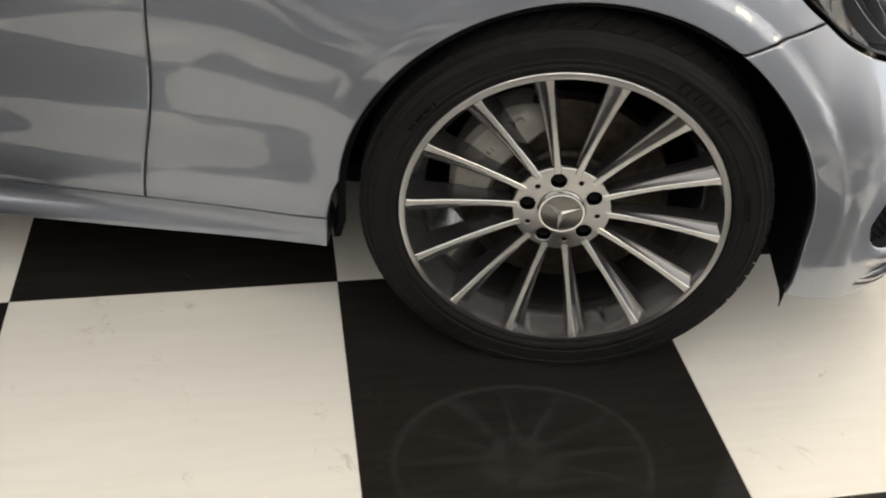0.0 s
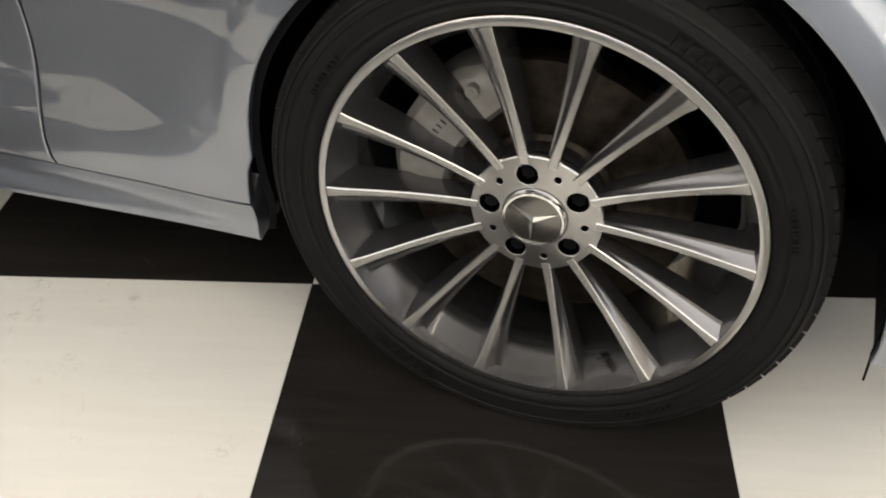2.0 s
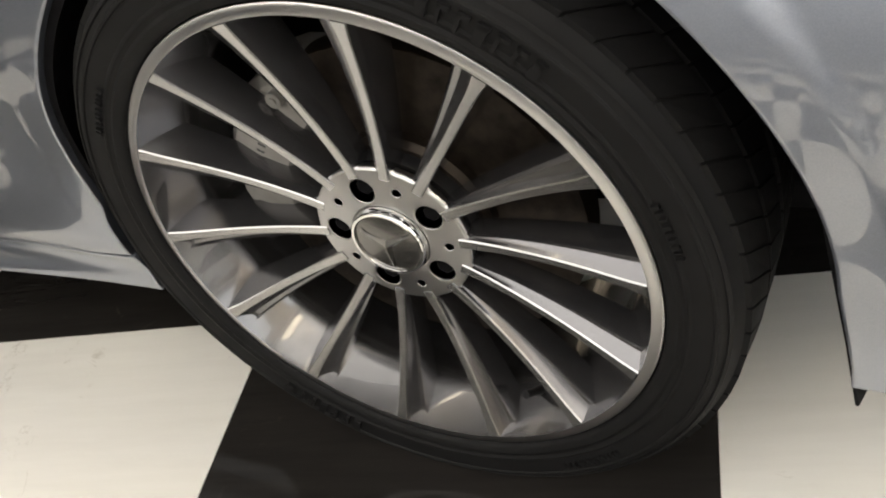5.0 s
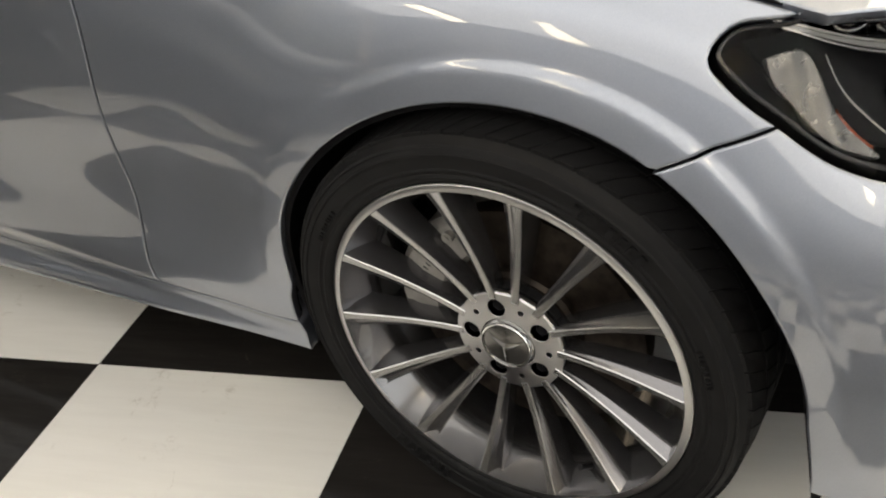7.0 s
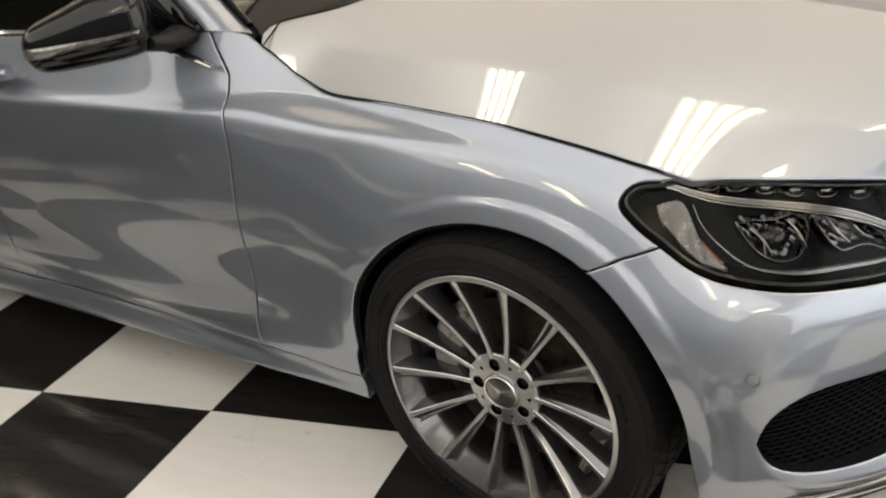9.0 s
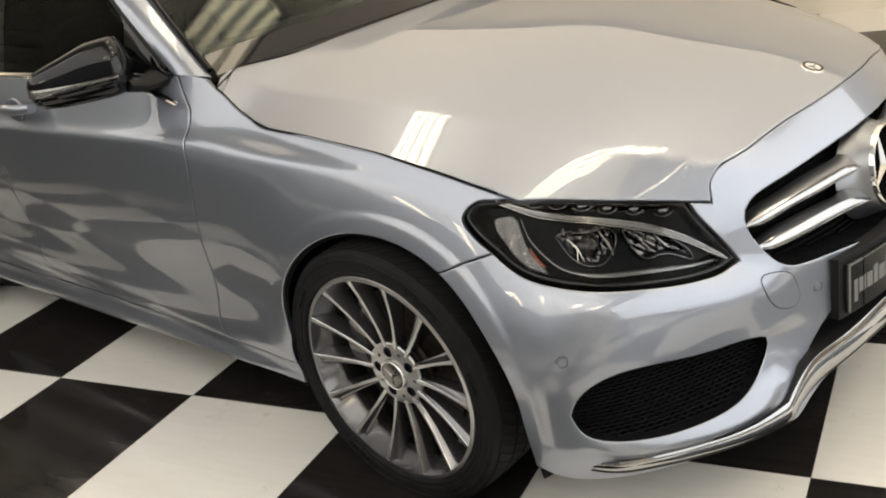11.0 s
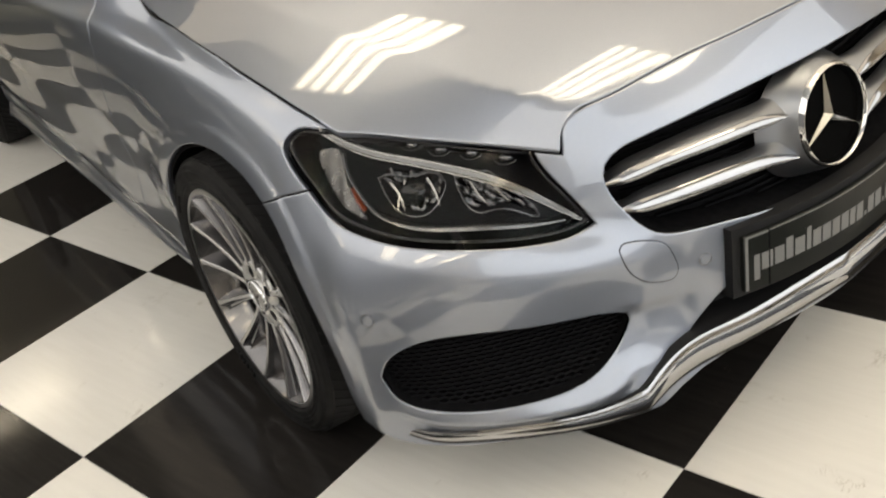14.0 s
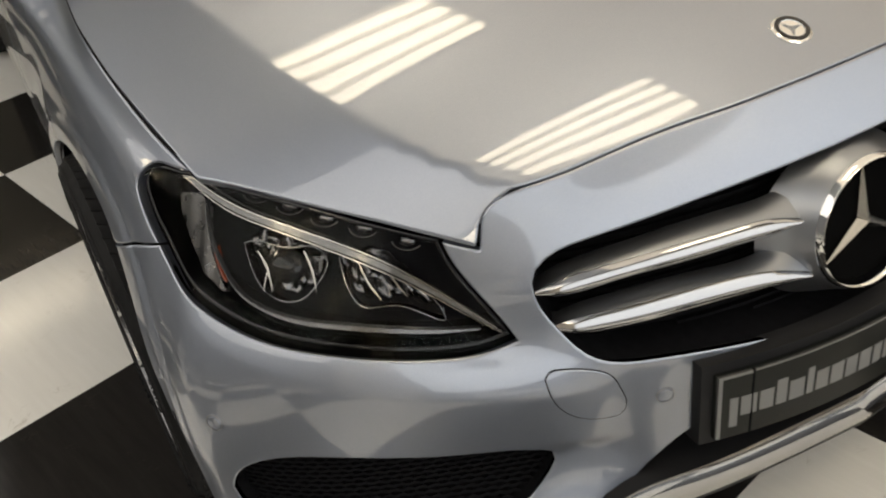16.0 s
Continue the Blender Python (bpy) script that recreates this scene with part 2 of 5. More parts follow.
# The plan line of the bumper and the flank, from the tail forward and round to past the nose.
PLAN = np.array([(-4.0, 0), (-2.5, 0), (-1.5, 0), (-0.6, 0), (0.15, 0), (0.3, 0.0), (0.37, 0.009), (0.47, 0.055), (0.56, 0.145),
                 (0.622, 0.248), (0.675, 0.36), (0.722, 0.47), (0.765, 0.585), (0.797, 0.7), (0.813, 0.815), (0.8155, 0.876),
                 (0.813, 0.937), (0.797, 1.052), (0.765, 1.167)])
_chord = np.r_[0, np.cumsum(np.hypot(*np.diff(PLAN, axis=0).T))]
_fine = np.linspace(0, _chord[-1], 6001)
_xy = spline(_chord, PLAN, _fine)
_len = np.r_[0, np.cumsum(np.hypot(*np.diff(_xy, axis=0).T))]
_flank = _xy[:, 0] < 0.2
_len -= np.interp(0.0, _xy[_flank, 0], _len[_flank])      # zero over the front axle
_grid = np.linspace(_len[0], _len[-1], 600)
_even = np.stack([np.interp(_grid, _len, _xy[:, 0]), np.interp(_grid, _len, _xy[:, 1])], -1)
_even_t = np.gradient(_even, _grid, axis=0)
S_NOSE = float(np.interp(YC, _xy[~_flank, 1], _len[~_flank]))


def plan(s):
    """Point and inward normal of the plan line."""
    f = np.clip((np.asarray(s, float) - _len[0]) / (_len[-1] - _len[0]) * (len(_even) - 1), 1, len(_even) - 3.001)
    i = f.astype(int)
    w = [c[..., None] for c in cubic_weights(f - i)]
    p = sum(c * _even[i + n - 1] for n, c in enumerate(w))
    t = sum(c * _even_t[i + n - 1] for n, c in enumerate(w))
    t /= np.linalg.norm(t, axis=-1, keepdims=True)
    return p, np.stack([-t[..., 1], t[..., 0]], -1)


# Eight lines along the flank and round the nose, from the bottom edge to the bonnet line: height and depth behind the plan line.
STATION = [-3.5, -1.7, -0.9, -0.7, -0.57, -0.46, -0.36, -0.2, 0.0, 0.16, 0.3, 0.36, 0.48, 0.61, 0.73, 0.85, 0.93, 1.02, 1.13, 1.25, 1.4018, 1.55]
LINE_Z = [
    [0.15, 0.15, 0.15, 0.15, 0.15, 0.15, 0.15, 0.16, 0.17, 0.17, 0.17, 0.17, 0.165, 0.165, 0.165, 0.165, 0.165, 0.17, 0.18, 0.18, 0.18, 0.18],
    [0.20, 0.20, 0.20, 0.20, 0.20, 0.20, 0.20, 0.21, 0.22, 0.23, 0.23, 0.23, 0.23, 0.22, 0.22, 0.22, 0.22, 0.22, 0.23, 0.23, 0.23, 0.23],
    [0.26, 0.26, 0.26, 0.26, 0.26, 0.26, 0.26, 0.28, 0.30, 0.31, 0.32, 0.32, 0.32, 0.31, 0.30, 0.29, 0.29, 0.29, 0.29, 0.30, 0.30, 0.30],
    [0.40, 0.40, 0.40, 0.40, 0.40, 0.40, 0.40, 0.41, 0.42, 0.43, 0.43, 0.42, 0.41, 0.40, 0.395, 0.39, 0.385, 0.38, 0.38, 0.38, 0.38, 0.38],
    [0.56, 0.56, 0.56, 0.56, 0.56, 0.56, 0.56, 0.56, 0.56, 0.55, 0.54, 0.53, 0.51, 0.505, 0.495, 0.485, 0.48, 0.47, 0.465, 0.455, 0.45, 0.455],
    [0.808, 0.808, 0.808, 0.803, 0.799, 0.793, 0.787, 0.776, 0.760, 0.730, 0.685, 0.630, 0.590, 0.570, 0.555, 0.535, 0.530, 0.530, 0.530, 0.530, 0.530, 0.530],
    [0.850, 0.850, 0.850, 0.853, 0.865, 0.843, 0.8225, 0.811, 0.796, 0.766, 0.722, 0.690, 0.660, 0.640, 0.620, 0.595, 0.620, 0.640, 0.650, 0.655, 0.660, 0.655],
    [0.985, 0.985, 0.985, 0.982, 0.95, 0.89, 0.856, 0.846, 0.829, 0.797, 0.757, 0.740, 0.726, 0.710, 0.690, 0.665, 0.715, 0.732, 0.747, 0.757, 0.763, 0.757],
]
LINE_D = [
    [0.08, 0.07, 0.07, 0.07, 0.065, 0.065, 0.06, 0.05, 0.04, 0.03, 0.02, 0.02, -0.004, -0.02, -0.031, -0.044, -0.052, -0.042, -0.01, 0.0, 0.0, 0.0],
    [0.04, 0.03, 0.03, 0.03, 0.03, 0.035, 0.035, 0.03, 0.02, 0.015, 0.01, 0.01, -0.006, -0.020, -0.029, -0.036, -0.038, -0.028, 0.0, 0.0, 0.0, 0.0],
    [0.05, 0.045, 0.045, 0.045, 0.045, 0.045, 0.04, 0.035, 0.02, 0.012, 0.008, 0.006, 0.0, 0.0, 0.0, -0.003, -0.005, -0.005, 0.0, 0.0, 0.0, 0.0],
    [0.03, 0.025, 0.025, 0.025, 0.025, 0.025, 0.022, 0.018, 0.012, 0.008, 0.005, 0.004, 0.0, 0.0, 0.0, 0.0, 0.0, 0.0, 0.0, 0.0, 0.0, 0.0],
    [0.01, 0.008, 0.008, 0.008, 0.008, 0.010, 0.012, 0.012, 0.012, 0.016, 0.020, 0.020, 0.010, 0.004, 0.0, -0.003, -0.003, 0.0, 0.0, 0.0, 0.0, 0.0],
    [0.018, 0.016, 0.016, 0.021, 0.025, 0.030, 0.035, 0.043, 0.053, 0.065, 0.074, 0.063, 0.045, 0.026, 0.018, 0.022, 0.010, 0.008, 0.012, 0.016, 0.020, 0.016],
    [0.034, 0.032, 0.033, 0.046, 0.070, 0.077, 0.077, 0.072, 0.071, 0.083, 0.097, 0.094, 0.088, 0.075, 0.055, 0.033, 0.025, 0.030, 0.042, 0.050, 0.055, 0.050],
    [0.09, 0.085, 0.095, 0.118, 0.130, 0.127, 0.118, 0.100, 0.088, 0.100, 0.120, 0.128, 0.136, 0.129, 0.097, 0.050, 0.062, 0.078, 0.0955, 0.104, 0.110, 0.104],
]
_k = np.linspace(0, 7.6, 1217)
_P = spline(np.arange(8.0), np.eye(8), np.minimum(_k, 7)) + np.maximum(_k - 7, 0)[:, None] * (
    (spline(np.arange(8.0), np.eye(8), np.array([7.0])) - spline(np.arange(8.0), np.eye(8), np.array([6.99]))) / 0.01)
_sg = np.arange(-3.6, 1.56, 0.01)


def softened(rows, sigma):
    """Rows of samples, blurred along the row so that the knots leave no mark."""
    n = int(4 * sigma) + 1
    w = np.exp(-0.5 * (np.arange(-n, n + 1) / sigma)**2)
    w /= w.sum()
    return np.array([np.convolve(np.pad(r, n, "edge"), w, "valid") for r in rows])


_w = np.clip((_sg - 0.12) / 0.22, 0, 1)
_w = _w * _w * (3 - 2 * _w)


def line_table(lines):
    """Samples of the lines: long smooth runs on the flank, tighter ones round the nose."""
    rows = [pchip(STATION, l, _sg) for l in lines]
    return (_P @ (softened(rows, 8.0) * (1 - _w) + softened(rows, 2.6) * _w)).T


_Z, _D = line_table(LINE_Z), line_table(LINE_D)
_zg = np.arange(0.08, 1.1, 0.005)
_T = np.array([np.interp(_zg, z, d) for z, d in zip(_Z, _D)])       # depth over length and height
# the doors: a hollow below the middle and a ridge above the sill, sinking forward
PRESS_Z = [0.22, 0.27, 0.31, 0.35, 0.39, 0.43, 0.47, 0.51, 0.55, 0.59, 0.63, 0.68]
PRESS_N = [-0.60, -0.48, -0.179, 0.053, 0.105, 0.024, -0.093, -0.141, -0.109, -0.041, 0.016, 0.02]
for _i, _s in enumerate(_sg):
    if _s < -0.30:
        _q = _zg + 0.057 * (_s + 0.95)
        _n = pchip(PRESS_Z, PRESS_N, _q)
        _new = np.cumsum(_n / np.sqrt(1 - _n * _n)) * 0.005
        _new += np.interp(0.645, _q, _T[_i]) - np.interp(0.645, _q, _new)
        _a, _b = np.clip((-0.30 - _s) / 0.13, 0, 1), np.clip((_q - 0.215) / 0.05, 0, 1)
        _T[_i] += (_new - _T[_i]) * (_a * _a * (3 - 2 * _a)) * _b * np.clip((0.665 - _q) / 0.02, 0, 1)
_T = softened(_T, 1.3)
_T = softened(_T.T, 2.0).T


ARCH = (0.012, 0.31, 0.368, 0.356)     # the front wheel arch: middle, half length, half height
HUB_Z, TYRE_R, BASE = 0.313, 0.327, 2.84


def flare(s, z):
    """The lip round the wheel arches stands out from the flank: a flat band with a soft shoulder."""
    out = 0
    for cx in (ARCH[0], ARCH[0] - BASE):
        r = np.hypot((s - cx) / ARCH[2], (z - ARCH[1]) / ARCH[3])
        k, w = np.clip((1.15 - r) / 0.06, 0, 1), np.clip((1.65 - r) / 0.65, 0, 1)
        out = out + ((0.0015 + 0.0028 * np.clip((s - cx + 0.15) / 0.4, 0, 1)) * k**3 * (10 - 15 * k + 6 * k * k) + (0.0085 + 0.008 * np.clip((0.38 + cx - s) / 0.3, 0, 1)) * w**3 * (10 - 15 * w + 6 * w * w)) * np.clip((z - 0.1) / 0.3, 0, 1)
    return out


def tent(u, up, down, soft=0.12):
    """One at u = 0, falling straight to zero at up and -down, with a rounded ridge and feet."""
    a, b = 1 - u / up, 1 + u / down
    m = 0.5 * (a + b - np.sqrt((a - b)**2 + soft))
    return 0.5 * (m + np.sqrt(m * m + soft * 0.06))


def fade(s, s0, s1, s2, s3):
    """Zero before s0 and past s3, one between s1 and s2."""
    k = np.clip(np.minimum((s - s0) / (s1 - s0), (s3 - s) / (s3 - s2)), 0, 1)
    return k * k * (3 - 2 * k)


# pressings of the bumper: the shelf under the lamp, the roll and the groove under the intake, the fold beside it
SHELF = [(0.34, 0.633), (0.43, 0.582), (0.54, 0.540), (0.625, 0.512), (0.75, 0.486), (0.857, 0.468), (0.93, 0.458), (1.05, 0.44)]
ROLL = [(0.48, 0.285), (0.51, 0.258), (0.55, 0.241), (0.632, 0.229), (0.731, 0.219), (0.817, 0.220), (0.882, 0.236), (0.93, 0.27)]
GROOVE = [(0.48, 0.262), (0.511, 0.236), (0.553, 0.213), (0.628, 0.205), (0.73, 0.199), (0.83, 0.199), (0.905, 0.203), (0.95, 0.215)]
FOLD = [(0.90, 0.362), (0.962, 0.354), (1.018, 0.343), (1.06, 0.335)]


def pressings(s, z):
    def over(line):
        return z - np.interp(s, _sg, softened([np.interp(_sg, *zip(*line))], 2.5)[0])
    u = over(SHELF)
    shelf = 0.5 * (1 - u / 0.05 + 1 - np.sqrt((u / 0.05)**2 + 0.02))
    shelf = 0.5 * (shelf + np.sqrt(shelf * shelf + 0.01))
    lean = np.clip(-u, 0, 0.2)**2 / (np.clip(-u, 0, 0.2) + 0.02) * np.clip((z - 0.19) / 0.07, 0, 1)
    return ((0.0105 * shelf + 0.075 * lean) * fade(s, 0.36, 0.46, 0.92, 1.04)
            + 0.009 * tent(over(ROLL), 0.030, 0.018) * fade(s, 0.47, 0.56, 0.86, 0.94)
            - 0.006 * tent(over(GROOVE), 0.016, 0.014) * fade(s, 0.49, 0.56, 0.88, 0.95)
            - 0.004 * tent(over(FOLD), 0.016, 0.07) * fade(s, 0.88, 0.93, 0.98, 1.06))


def depth(s, z):
    """Depth behind the plan line."""
    s, z = np.asarray(s, float), np.asarray(z, float)
    f, g = np.clip((s - _sg[0]) / 0.01, 1, len(_sg) - 3.001), np.clip((z - _zg[0]) / 0.005, 1, len(_zg) - 3.001)
    i, j = f.astype(int), g.astype(int)
    wi, wj = cubic_weights(f - i), cubic_weights(g - j)
    return sum(a * b * _T[i + m - 1, j + n - 1] for m, a in enumerate(wi) for n, b in enumerate(wj)) - flare(s, z) - pressings(s, z)


def belt(s, z, back=0.0):
    """The body's skin at length s and height z: one flank, round the nose, and back along the other flank."""
    s, z = np.asarray(s, float), np.asarray(z, float)
    over = s > S_NOSE
    f = np.where(over, 2 * S_NOSE - s, s)
    p, n = plan(f)
    q = p + n * (depth(f, z) + back)[..., None]
    q[..., 1] = np.where(over, 2 * YC - q[..., 1], q[..., 1])
    return np.concatenate([q, z[..., None]], -1)


# The bonnet: its edge line (x, y, z), the middle line, and the crown between them.
EDGE_X = [-0.8, -0.62, -0.54, -0.46, -0.36, -0.2, 0.0, 0.16, 0.3, 0.36, 0.45, 0.54, 0.64, 0.72]
EDGE_Y = [0.15, 0.14, 0.128, 0.126, 0.117, 0.10, 0.088, 0.10, 0.12, 0.13, 0.211, 0.293, 0.383, 0.455]
EDGE_Z = [0.97, 0.95, 0.915, 0.873, 0.855, 0.846, 0.829, 0.797, 0.757, 0.738, 0.713, 0.688, 0.659, 0.64]
MID_X = [-0.9, -0.6, -0.3, 0.0, 0.3, 0.5, 0.62, 0.7, 0.78]
MID_Z = [1.0, 0.985, 0.965, 0.935, 0.88, 0.835, 0.797, 0.765, 0.725]

CREASE_X, CREASE_Y = [-0.8, -0.42, -0.06, 0.2, 0.35, 0.5, 0.58, 0.7], [0.225, 0.226, 0.225, 0.270, 0.305, 0.352, 0.394, 0.5]


_xg = np.arange(-0.95, 0.86, 0.01)
_B = softened([pchip(EDGE_X, EDGE_Y, _xg), pchip(EDGE_X, EDGE_Z, _xg), pchip(MID_X, MID_Z, _xg), pchip(CREASE_X, CREASE_Y, _xg)], 3.0)


def bonnet_lines(x):
    f = np.clip((x - _xg[0]) / 0.01, 1, len(_xg) - 3.001)
    i = f.astype(int)
    return [sum(c * r[i + n - 1] for n, c in enumerate(cubic_weights(f - i))) for r in _B]


def bonnet(x, y, back=0.0):
    x, y = np.asarray(x, float), np.asarray(y, float)
    ye, ze, zm, yc = bonnet_lines(x)
    v = np.clip((np.where(y > YC, 2 * YC - y, y) - ye) / (YC - ye), -0.3, 1)
    vc = (yc - ye) / (YC - ye)
    out_slope, in_slope = 0.49 / vc, 2 * 0.51 / (1 - vc)
    w = np.clip((v - vc) / (1 - vc), 0, 1)
    a, b = out_slope * v, 0.49 + 0.51 * (1 - (1 - w)**2) + np.minimum(v - vc, 0) * in_slope
    k = 0.010
    g = 0.5 * (a + b - np.sqrt((a - b)**2 + k * k))
    z = ze + (zm - ze) * g
    return np.stack([x, y, z - back], -1)


# the shut line: where the nose's skin meets the bonnet's
_ns = np.array([0.975, 1.018, 1.075, 1.133, 1.213, 1.305, S_NOSE])
_nz = np.linspace(0.66, 0.79, 521)
_hit = []
for _s in _ns:
    _q = belt(np.full_like(_nz, _s), _nz)
    _hit.append(_nz[np.argmin(np.abs(_nz - bonnet(_q[:, 0], _q[:, 1])[:, 2]))])
NOSE_TOP = smooth_curve([(0.8605, 0.674), (0.865, 0.6925), (0.873, 0.705), (0.887, 0.7145), (0.908, 0.7215), (0.932, 0.7255), *zip(_ns, _hit)], 44)
NOSE_LINE = belt(np.r_[0.858, NOSE_TOP[:, 0]], np.r_[0.659, NOSE_TOP[:, 1]])

# ---- helpers ----
def mesh_of(name, verts, faces, mat, smooth=True, normals=None):
    me = bpy.data.meshes.new(name)
    me.from_pydata([tuple(map(float, v)) for v in verts], [], [tuple(map(int, f)) for f in faces])
    for m in mat if isinstance(mat, (list, tuple)) else [mat]:
        me.materials.append(m)
    if smooth:
        me.shade_smooth()
    if normals is not None:
        me.normals_split_custom_set_from_vertices([tuple(map(float, n)) for n in normals])
    return me


def put(name, me, parent=None, label="", m=None):
    ob = new(name, me)
    if parent is not None:
        ob.parent = parent
    if m is not None:
        ob.matrix_local = m
    return tagged(ob, label)


def part(name, bm, mat, parent, label="", smooth=True, angle=35):
    """A bmesh as one mesh object under a thing or a part."""
    bmesh.ops.recalc_face_normals(bm, faces=bm.faces)
    me = bpy.data.meshes.new(name)
    bm.to_mesh(me)
    bm.free()
    for m in mat if isinstance(mat, (list, tuple)) else [mat]:
        me.materials.append(m)
    if smooth:
        me.shade_smooth()
        me.set_sharp_from_angle(angle=radians(angle))
    return put(name, me, parent, label)


def box(bm, size, m=Matrix(), bevel=0.0, segments=2):
    made = bmesh.ops.create_cube(bm, size=1, matrix=m @ Matrix.Diagonal((*size, 1)))["verts"]
    if bevel:
        edges = list({e for v in made for e in v.link_edges})
        bmesh.ops.bevel(bm, geom=edges, offset=bevel, segments=segments, affect="EDGES", profile=0.5)


def lathe(bm, profile, steps=96, axis_m=Matrix(), arc=(0, 360), closed=False):
    """Turns (radius, height) round the local z axis."""
    a0, a1 = map(radians, arc)
    full = abs(a1 - a0) > 6.28
    rings = []
    for k in range(steps if full else steps + 1):
        a = a0 + (a1 - a0) * k / steps
        rings.append([bm.verts.new(axis_m @ Vector((r * math.cos(a), r * math.sin(a), h))) for r, h in profile])
    pairs = list(zip(rings, rings[1:] + rings[:1])) if full else list(zip(rings, rings[1:]))
    n = len(profile)
    for p, q in pairs:
        for i in range(n if closed else n - 1):
            j = (i + 1) % n
            bm.faces.new((p[i], q[i], q[j], p[j]))
    if not full and closed:
        bm.faces.new(rings[0])
        bm.faces.new(rings[-1][::-1])


def tube(bm, pts, radius, sides=10, caps=True):
    """A round bar along points; radius may be one number or one for each point."""
    pts = [Vector(p) for p in pts]
    rad = radius if isinstance(radius, (list, tuple)) else [radius] * len(pts)
    rings, side = [], None
    for i, p in enumerate(pts):
        t = (pts[min(i + 1, len(pts) - 1)] - pts[max(i - 1, 0)]).normalized()
        if side is None:
            side = t.orthogonal().normalized()
        side = (side - t * side.dot(t)).normalized()
        up = t.cross(side)
        rings.append([bm.verts.new(p + rad[i] * (math.cos(6.2832 * k / sides) * side + math.sin(6.2832 * k / sides) * up)) for k in range(sides)])
    for p, q in zip(rings, rings[1:]):
        for k in range(sides):
            bm.faces.new((p[k], p[(k + 1) % sides], q[(k + 1) % sides], q[k]))
    if caps:
        bm.faces.new(rings[0][::-1])
        bm.faces.new(rings[-1])


def loft(bm, rings, closed=True, caps=True):
    """Skin over equal rings of points."""
    vs = [[bm.verts.new(p) for p in r] for r in rings]
    n = len(vs[0])
    for p, q in zip(vs, vs[1:]):
        for k in range(n if closed else n - 1):
            bm.faces.new((p[k], p[(k + 1) % n], q[(k + 1) % n], q[k]))
    if caps and closed:
        bm.faces.new(vs[0][::-1])
        bm.faces.new(vs[-1])
    return vs


def resample(poly, step):
    poly, out = np.asarray(poly, float), []
    for a, b in zip(poly, np.roll(poly, -1, 0)):
        n = max(1, int(np.ceil(np.hypot(*(b - a)) / step)))
        out += [a + (b - a) * k / n for k in range(n)]
    return np.array(out)


def area2(p):
    q = np.roll(p, -1, 0)
    return 0.5 * np.sum(p[:, 0] * q[:, 1] - p[:, 1] * q[:, 0])


def outward(p):
    """Outward direction at each corner of a polygon that runs anticlockwise, with the mitre's length."""
    a, b = p - np.roll(p, 1, 0), np.roll(p, -1, 0) - p
    a, b = [v / np.maximum(np.linalg.norm(v, axis=1, keepdims=True), 1e-9) for v in (a, b)]
    n = np.stack([a[:, 1] + b[:, 1], -a[:, 0] - b[:, 0]], -1)
    n /= np.maximum(np.linalg.norm(n, axis=1, keepdims=True), 1e-6)
    na = np.stack([a[:, 1], -a[:, 0]], -1)
    return n / np.maximum((n * na).sum(1, keepdims=True), 0.5), n


def inside(poly, pts):
    x, y, hit = pts[:, 0], pts[:, 1], np.zeros(len(pts), bool)
    for (x0, y0), (x1, y1) in zip(poly, np.roll(poly, -1, 0)):
        if y0 != y1:
            hit ^= ((y0 > y) != (y1 > y)) & (x < (x1 - x0) * (y - y0) / (y1 - y0) + x0)
    return hit


def edge_distance(poly, pts):
    best = np.full(len(pts), 9.0)
    for a, b in zip(poly, np.roll(poly, -1, 0)):
        t = np.clip(((pts - a) @ (b - a)) / max((b - a) @ (b - a), 1e-12), 0, 1)
        best = np.minimum(best, np.hypot(*(pts - a - t[:, None] * (b - a)).T))
    return best


def frame_of(surf, uv):
    e = 0.004
    u, v = uv[:, 0], uv[:, 1]
    du = (surf(u + e, v) - surf(u - e, v)) / (2 * e)
    dv = (surf(u, v + e) - surf(u, v - e)) / (2 * e)
    n = np.cross(du, dv)
    return surf(u, v), n / np.linalg.norm(n, axis=1, keepdims=True), du, dv


